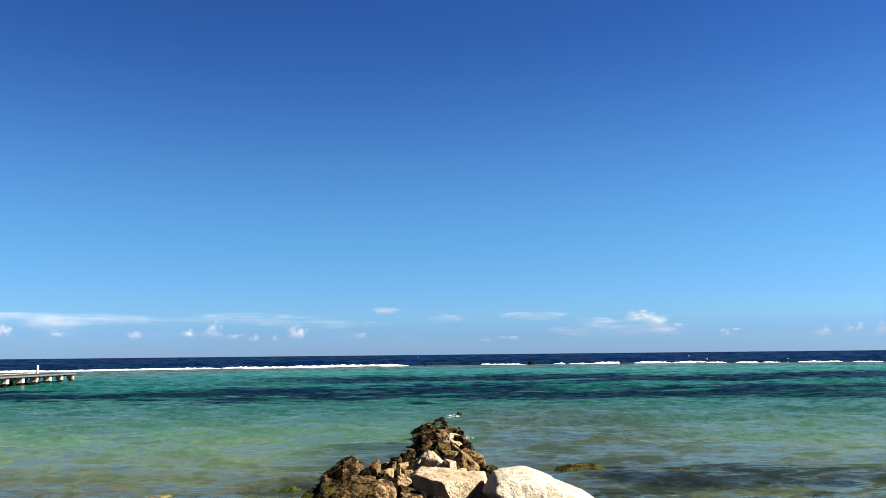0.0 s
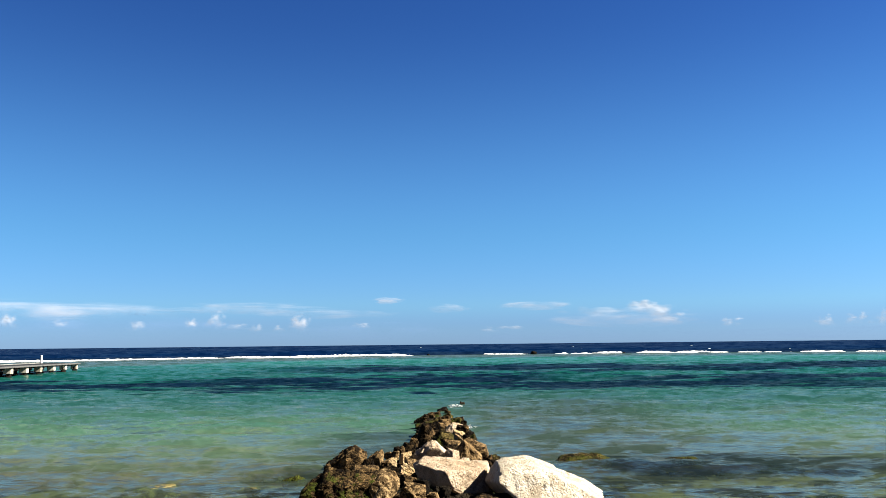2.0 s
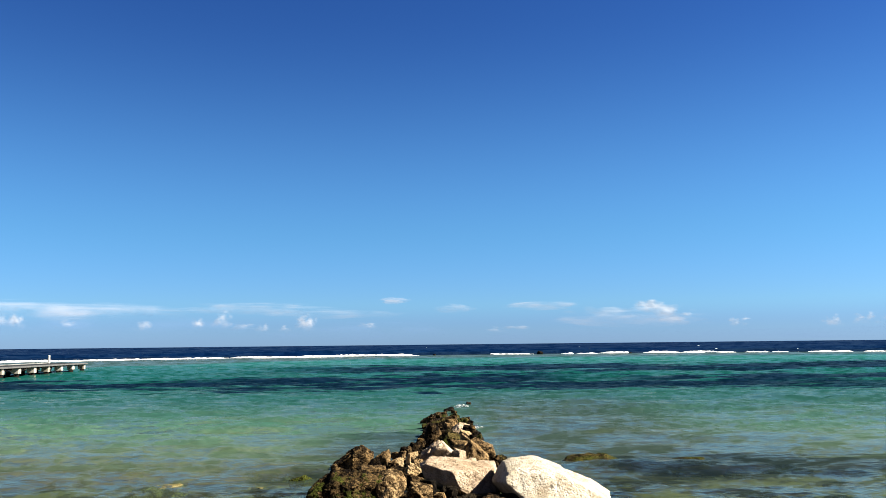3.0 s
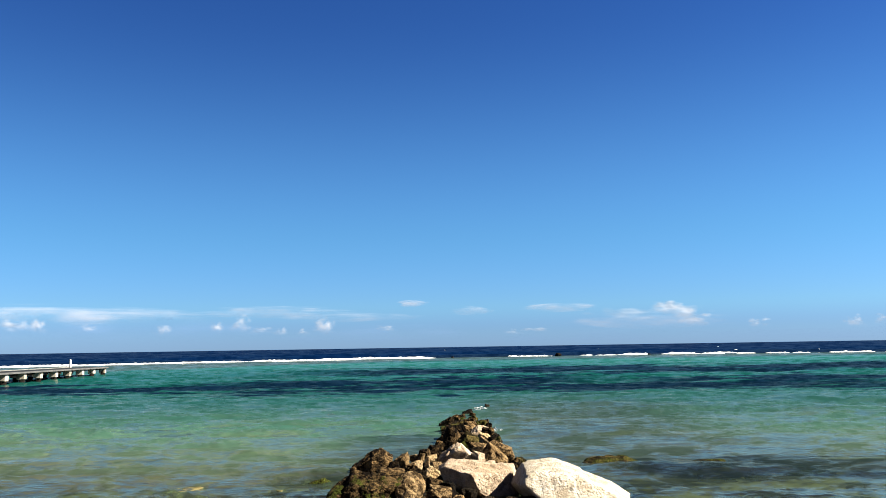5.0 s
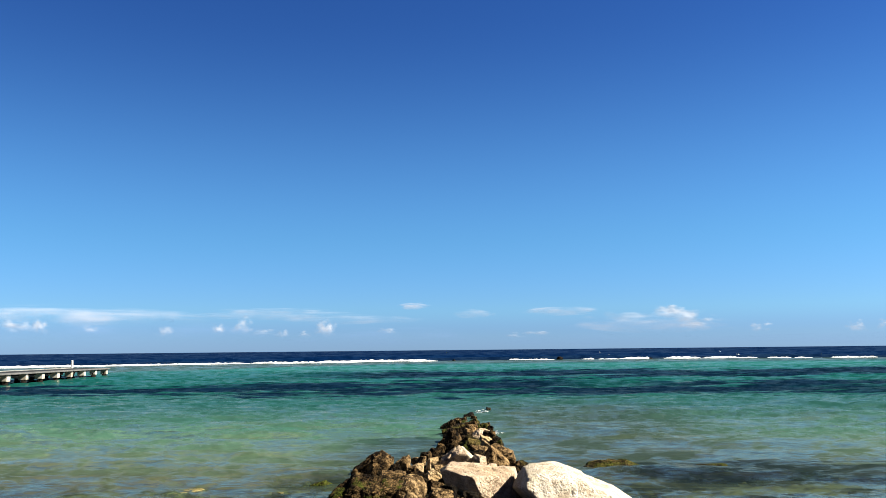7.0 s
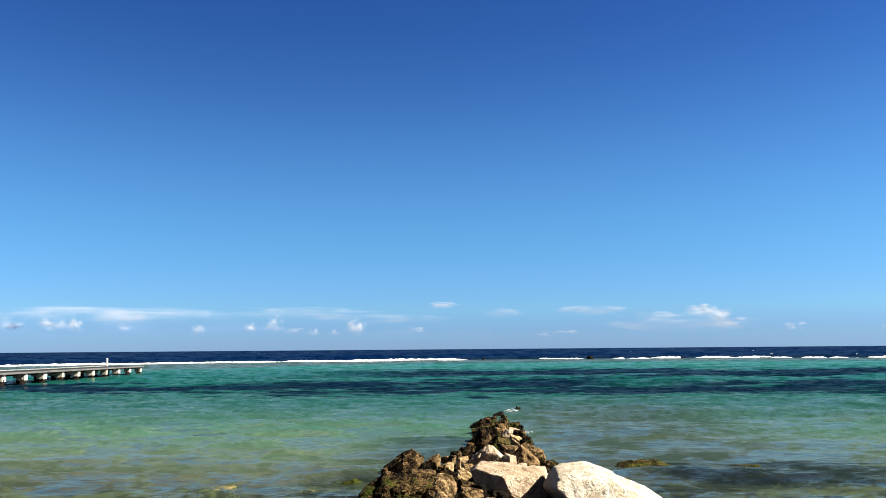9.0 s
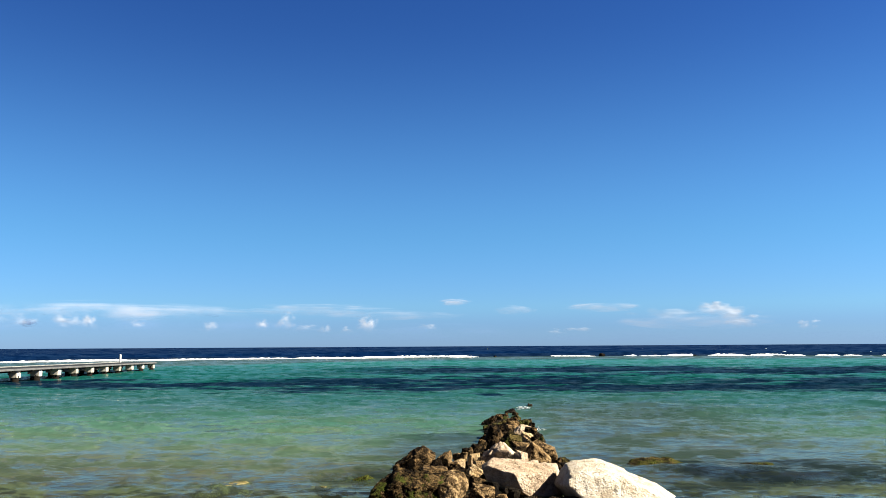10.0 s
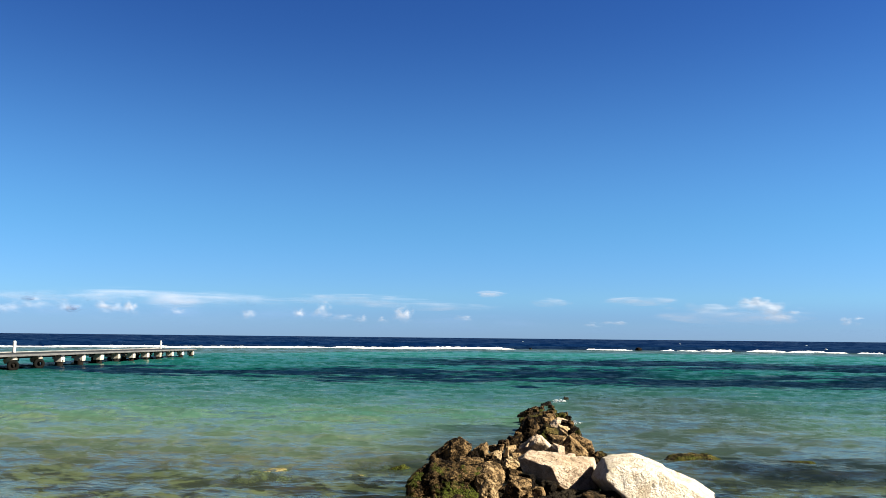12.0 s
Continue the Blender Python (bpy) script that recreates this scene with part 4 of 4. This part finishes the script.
ALONG = (P1 - P0).normalized()
ACROSS = Vector((-ALONG.y, ALONG.x, 0))        # towards the far side of the deck
PIER_TURN = math.atan2(ALONG.y, ALONG.x) - math.pi / 2
BAYS, WIDTH = 11, 4.1
STEP = (P1 - P0).length / BAYS
CURB = 3.80                                    # from the near edge to the curb along the far one


def deck_top(along):
    """Height of the deck, sloped to fit the camera's view."""
    return 1.01 - 0.0037 * along


def on_pier(along, across, z):
    p = P0 + ALONG * along + ACROSS * across
    return (p.x, p.y, z)


dent = random.Random(5)
for i in range(-5, BAYS):
    long = STEP + (0.5 if i == BAYS - 1 else 0.0)
    mid = i * STEP + long / 2
    top = deck_top(mid)
    part("deck_slab", box((CURB - 0.62, long - 0.03, 0.14), on_pier(mid, (CURB + 0.58) / 2, top - 0.065), 0.02, PIER_TURN), DECK, pier)
    part("edge_slab", box((0.56, long - 0.03, 0.12), on_pier(mid, 0.29, top - 0.06), 0.02, PIER_TURN), EDGE, pier, "pale strip along the deck edge")
    part("curb", box((0.28, long - 0.05, 0.18), on_pier(mid, CURB + 0.12, top - 0.03), 0.02, PIER_TURN), CURBING, pier, "pale concrete curb")
    part("edge_beam", box((0.14, long - 0.03, 0.10), on_pier(mid, -0.06, top - 0.07), 0.015, PIER_TURN), EDGE, pier, "pale concrete edge beam along the deck")
    # near-black girders draw the line of shade below the deck edge
    for side in (0.62, WIDTH - 0.5):
        part("girder", box((0.16, STEP - 0.01, 0.13), on_pier(i * STEP + STEP / 2, side, top - 0.20), 0.01, PIER_TURN), PILE, pier, "girder under the deck edge, near-black for the shade line")
for i in range(-5, BAYS + 1):
    top = deck_top(i * STEP)
    for side in (0.35, WIDTH - 0.45):
        lean = dent.uniform(-0.06, 0.06)
        fallen = side < 1 and i in (0, 1)      # two caps have slipped and lean
        part("pile_cap", box((0.60 + dent.uniform(-0.05, 0.05), 0.54 + dent.uniform(-0.05, 0.05), 0.30 if fallen else 0.50 + dent.uniform(-0.06, 0.04)),
                             on_pier(i * STEP, side, top - (0.32 if fallen else 0.37)), 0.04, PIER_TURN + lean, -0.45 if fallen else dent.uniform(-0.05, 0.05)),
             CONCRETE, pier, "slipped cream concrete pile cap" if fallen else "weathered cream concrete pile cap")
        # near-black block fills the shaded gap between cap and deck
        part("gap_filler", box((0.4, 0.4, 0.09), on_pier(i * STEP, side, top - 0.17), 0.01, PIER_TURN), PILE, pier, "filler block under the deck, near-black as shade")
        bm = bmesh.new()
        bmesh.ops.create_cone(bm, cap_ends=True, segments=14, radius1=0.24, radius2=0.22, depth=2.5,
                              matrix=Matrix.Translation(on_pier(i * STEP + dent.uniform(-0.06, 0.06), side - dent.uniform(0.0, 0.08), -0.75)))
        part("support_post", bm, PILE, pier, "dark wet concrete post", True)
for along, across in ((6.85, 3.7), (37.3, 3.7)):
    top = deck_top(along)
    bm = bmesh.new()
    bmesh.ops.create_cone(bm, cap_ends=True, segments=16, radius1=0.12, radius2=0.11, depth=0.80, matrix=Matrix.Translation(on_pier(along, across, top + 0.39)))
    bmesh.ops.create_cone(bm, cap_ends=True, segments=16, radius1=0.11, radius2=0.07, depth=0.05, matrix=Matrix.Translation(on_pier(along, across, top + 0.815)))
    part("post", bm, WHITE_PAINT, pier, "white painted mooring post")


def tyre(along, z, tilt):
    verts, faces, seg, ring = [], [], 28, 12
    for a in range(seg):
        for b in range(ring):
            t, q = 6.2832 * a / seg, 6.2832 * b / ring
            rr = 0.25 + 0.11 * math.copysign(abs(math.cos(q)) ** 0.7, math.cos(q))
            verts.append((0.10 * math.copysign(abs(math.sin(q)) ** 0.6, math.sin(q)), rr * math.cos(t), rr * math.sin(t)))
            faces.append((a * ring + b, ((a + 1) % seg) * ring + b, ((a + 1) % seg) * ring + (b + 1) % ring, a * ring + (b + 1) % ring))
    ob = mesh_object("tyre_fender", verts, faces, RUBBER)
    ob.matrix_world = Matrix.Translation(on_pier(along, -0.02, z)) @ Matrix.Rotation(PIER_TURN + tilt, 4, "Z")
    return tagged(ob, "old black tyre hung as a fender on a pile cap", "tyre", "tyre fenders")


tyre(-0.32, 0.32, -0.95)
tyre(STEP - 0.32, 0.34, -0.8)


# ---- breakers on the reef ----
def breaker(x0, x1, height, deep, seed, shift=0.0, label="white line of surf breaking on the reef", material=FOAM, broken=False):
    """A ragged ridge of tumbling foam that follows the reef."""
    n, m = max(10, int((x1 - x0) / 0.35)), 9
    verts, faces = [], []
    for i in range(n + 1):
        x = x0 + (x1 - x0) * i / n
        taper = min(1.0, (x - x0) / 2.5, (x1 - x) / 2.5)
        a = 0.80 + 0.4 * noise.noise((x * 0.12, seed, 0)) + 0.3 * noise.noise((x * 1.1, seed, 4)) + 0.35 * noise.noise((x * 2.2, seed, 9))
        if broken:      # gaps where the wave has not yet toppled
            a *= min(1.0, max(0.0, 4.0 * (noise.noise((x * 0.33, seed, 7)) + 0.22)))
        a += 0.30 * abs(noise.noise((x * 4.5, seed, 3)))
        hh = max(0.0, 1.05 * height * taper * a)
        y = float(reef_y(x)) + shift + 2.2 * noise.noise((x * 0.08, seed, 2))
        for j in range(m):
            t = j / (m - 1)
            prof = math.sin(math.pi * t ** 0.75)
            verts.append((x + 0.15 * noise.noise((x, t * 5, seed)), y + deep * taper * (t - 0.5) + 0.3 * noise.noise((x * 1.3, t * 4, seed)),
                          hh * prof * (1 + 0.4 * noise.noise((x * 2.0, t * 6, seed))) - 0.06))
    for i in range(n):
        for j in range(m - 1):
            k = i * m + j
            faces.append((k, k + m, k + m + 1, k + 1))
    return tagged(mesh_object("breaking_wave", verts, faces, material), label, "wave", "breakers on the reef", "stuff")


breaker(-150, -62, 0.28, 4.0, 1, 3.0)
breaker(-72, -44, 0.30, 4.0, 2, 4.0)
breaker(-92, -74, 0.28, 2.5, 18, 16.0, "white surf on the outer reef")
breaker(-46, -33, 0.32, 4.0, 3, 5.0)
breaker(-34, -8, 0.36, 4.5, 12, 5.0)
breaker(-40, -22, 0.3, 2.0, 4, -3.5, "thin line of surf in front of the reef")
breaker(-14, -6, 0.28, 2.0, 13, -3.5, "thin line of surf in front of the reef")
breaker(7.8, 12.2, 0.36, 3.0, 5, 6.0, "short white burst of surf on the reef", broken=True)
breaker(8.8, 19.2, 0.24, 3.0, 6, 0.0, "thin line of surf in front of the reef")
breaker(23.8, 29.6, 0.26, 3.5, 7, 1.0, "short white burst of surf on the reef", broken=True)
breaker(27.0, 33.5, 0.24, 2.5, 14, -1.0, "thin line of surf in front of the reef", broken=True)
breaker(32.4, 42.4, 0.36, 4.0, 8, 2.0, broken=True)
breaker(42.0, 51.2, 0.48, 4.0, 15, 2.5, "tall burst of surf breaking on the reef")
breaker(49, 72, 0.26, 3.0, 9, 0.0, "thin line of surf in front of the reef", broken=True)
breaker(52, 61, 0.36, 2.0, 16, 9.0, "thin line of spray behind the reef")
breaker(72, 91, 0.30, 3.5, 10, 0.0, broken=True)
breaker(90, 150, 0.34, 3.5, 11, 2.0, broken=True)
breaker(93, 99, 0.29, 2.0, 17, -4.0, "thin line of surf in front of the reef")
# whitecaps on the open sea
caps = random.Random(3)
for i in range(8):
    y = caps.uniform(215, 620)
    x = caps.uniform(-0.6, 0.6) * y
    s = caps.uniform(0.25, 0.6)
    v, f = unit_sphere(2)
    p = v * (s, 0.4, 0.09) * (1 + 0.25 * np.sin(v[:, :1] * 9 + i))
    ob = mesh_object("whitecap", p, f, FOAM)
    ob.location = (x, y, 0.28)
    tagged(ob, "small whitecap on the open sea", "wave", "whitecaps", "stuff")


def wash(x, y, w, d, seed, splash=0.06):
    """A thin lace of foam where small waves meet the rocks."""
    n = 26
    verts, faces = [], []
    for i in range(n + 1):
        for j in range(n + 1):
            a, b = 2 * i / n - 1, 2 * j / n - 1
            k = math.sqrt(max(0.0, 1 - 0.5 * b * b)), math.sqrt(max(0.0, 1 - 0.5 * a * a))
            h = 0.045 + splash * (0.4 + max(0, 1.6 * noise.noise((a * 4 + seed, b * 4, seed)))) * (1 - max(abs(a), abs(b)))
            verts.append((a * k[0] * w / 2 + 0.12 * noise.noise((a * 3, b * 3, seed)), b * k[1] * d / 2 + 0.1 * noise.noise((a * 3, b * 3, seed + 5)), h))
    for i in range(n):
        for j in range(n):
            q = i * (n + 1) + j
            faces.append((q, q + n + 1, q + n + 2, q + 1))
    ob = mesh_object("foam_wash", verts, faces, WASH)
    ob.location = (x, y, 0)
    return tagged(ob, "lacy white foam washing round the rocks", "foam", "wash round the rocks", "stuff")


wash(0.40, 32.6, 0.5, 2.0, 1, 0.08)
wash(0.02, 30.9, 0.3, 0.9, 2, 0.05)
wash(0.72, 24.4, 0.4, 0.5, 6)


# ---- clouds far out over the sea ----
def toward(az, el, dist=4600.0):
    a, e = radians(az), radians(el)
    return Vector((math.sin(a) * math.cos(e), math.cos(a) * math.cos(e), math.sin(e))) * dist + Vector((0, 0, 2.4))


def cumulus(az, el, wide, high, seed, material=PUFF):
    """A lumpy half shell, open behind, shaped for the camera's view; wide and high in degrees of sky."""
    w, h = 4600 * radians(wide) * 0.95, 4600 * radians(high) * 0.95
    v, f = unit_sphere(5)
    rad = 1.0 + 0.12 * np.array([noise.fractal(Vector(q) * 2.2 + Vector((seed * 7, 0, 0)), 0.8, 2.1, 3) for q in v])
    p = v * rad[:, None]
    f = [q for q in f if max(v[k][1] for k in q) < 0.02]      # only the half that faces the camera
    used = sorted({k for q in f for k in q})
    slot = {k: i for i, k in enumerate(used)}
    p, f = p[used], [tuple(slot[k] for k in q) for q in f]
    ob = mesh_object("cumulus_cloud", p * (w, w, h), f, material)
    ob.matrix_world = Matrix.Translation(toward(az, el)) @ Matrix.Rotation(radians(-az), 4, "Z")
    return tagged(ob, "small white cumulus cloud low over the horizon", "cloud", "cumulus clouds", "structure")


def veil(az, el, wide, high, material, label="thin white streak of cloud over the horizon"):
    v, f = unit_sphere(4)
    f = [q for q in f if max(v[k][1] for k in q) < 0.02]
    used = sorted({k for q in f for k in q})
    slot = {k: i for i, k in enumerate(used)}
    f = [tuple(slot[k] for k in q) for q in f]
    p = v[used] * (4700 * radians(wide) / 2, 40.0, 4700 * radians(high) / 2)
    ob = mesh_object("layer_cloud", p, f, material)
    ob.matrix_world = Matrix.Translation(toward(az, el, 4750.0)) @ Matrix.Rotation(radians(-az), 4, "Z")
    return tagged(ob, label, "cloud", "streaks of cloud", "structure")


cumulus(-27.15, 1.55, 0.92, 0.95, 1)
cumulus(-28.52, 1.55, 1.69, 0.87, 2)
cumulus(-31.12, 1.56, 1.76, 0.87, 3, DIM_PUFF)
cumulus(-32.57, 1.63, 1.53, 0.87, 4, DIM_PUFF)
cumulus(-34.28, 1.45, 1.53, 0.87, 5, DIM_PUFF)
cumulus(-35.59, 1.45, 1.69, 0.95, 6, DIM_PUFF)
cumulus(-24.50, 1.38, 0.95, 0.55, 7, DIM_PUFF)
cumulus(-19.96, 1.21, 1.00, 0.80, 8, DIM_PUFF)
cumulus(-16.62, 1.41, 0.84, 0.73, 9)
cumulus(-15.17, 1.50, 1.30, 1.09, 10)
cumulus(-13.82, 1.22, 1.38, 0.47, 11, DIM_PUFF)
cumulus(-12.53, 1.08, 0.77, 0.58, 12, DIM_PUFF)
cumulus(-11.09, 1.03, 0.77, 0.44, 13, DIM_PUFF)
cumulus(-9.69, 1.35, 1.15, 1.09, 14)
cumulus(-9.75, 1.30, 0.90, 0.95, 26)
cumulus(-5.57, 1.20, 0.92, 0.44, 15, DIM_PUFF)
cumulus(13.22, 2.11, 1.99, 0.95, 16)
cumulus(14.14, 1.68, 2.45, 1.24, 17)
cumulus(15.06, 1.36, 1.84, 0.80, 18)
cumulus(10.47, 1.75, 3.83, 1.02, 19, DIM_PUFF)
cumulus(18.56, 1.16, 1.15, 0.58, 20)
cumulus(24.05, 1.12, 1.00, 0.65, 21)
cumulus(26.09, 1.18, 1.30, 0.65, 22)
cumulus(27.38, 1.28, 0.92, 1.02, 23)
cumulus(2.96, 0.89, 1.15, 0.36, 24, DIM_PUFF)
cumulus(4.48, 0.98, 1.38, 0.36, 25, DIM_PUFF)
veil(-13.24, 2.62, 10.05, 0.65, VEIL)
veil(-26.61, 2.27, 24.88, 1.70, FAINT)
veil(-27.0, 2.25, 26.0, 1.15, VEIL, "long thin white band of cloud over the horizon")
veil(-13.0, 2.35, 16.0, 0.8, FAINT)
veil(-3.71, 2.97, 2.96, 0.58, VEIL)
veil(0.27, 2.35, 3.83, 0.92, VEIL)
veil(6.01, 2.48, 6.99, 0.85, VEIL)
veil(6.3, 2.50, 5.6, 0.70, VEIL)
veil(0.2, 2.33, 3.4, 0.75, VEIL)
veil(-3.9, 2.85, 2.2, 0.50, VEIL)
veil(-7.91, 2.05, 12.44, 0.92, FAINT)
veil(-19.85, 2.02, 1.3, 0.40, SHADE, "small grey scrap of cloud over the horizon")
# grey sheet that paints the shaded underside of a cumulus
veil(-30.6, 1.55, 1.5, 0.7, SHADE, "grey veil painting the shaded underside of a hazy cumulus cloud")
veil(-33.09, 2.09, 1.22, 0.42, SHADE, "small grey scrap of cloud over the horizon")
veil(-20.35, 2.03, 0.8, 0.34, SHADE, "small grey scrap of cloud over the horizon")
veil(12.0, 1.44, 14.0, 1.4, FAINT, "faint hazy bank of cloud over the horizon")
for az, el, wide, high in ((-28.0, 1.5, 16.0, 2.6), (-20.0, 1.2, 18.0, 2.2), (-6.0, 0.9, 20.0, 1.8), (8.0, 0.6, 22.0, 1.3), (24.0, 0.5, 24.0, 1.2)):
    veil(az, el, wide, high, BANK, "pale lavender haze bank along the horizon")
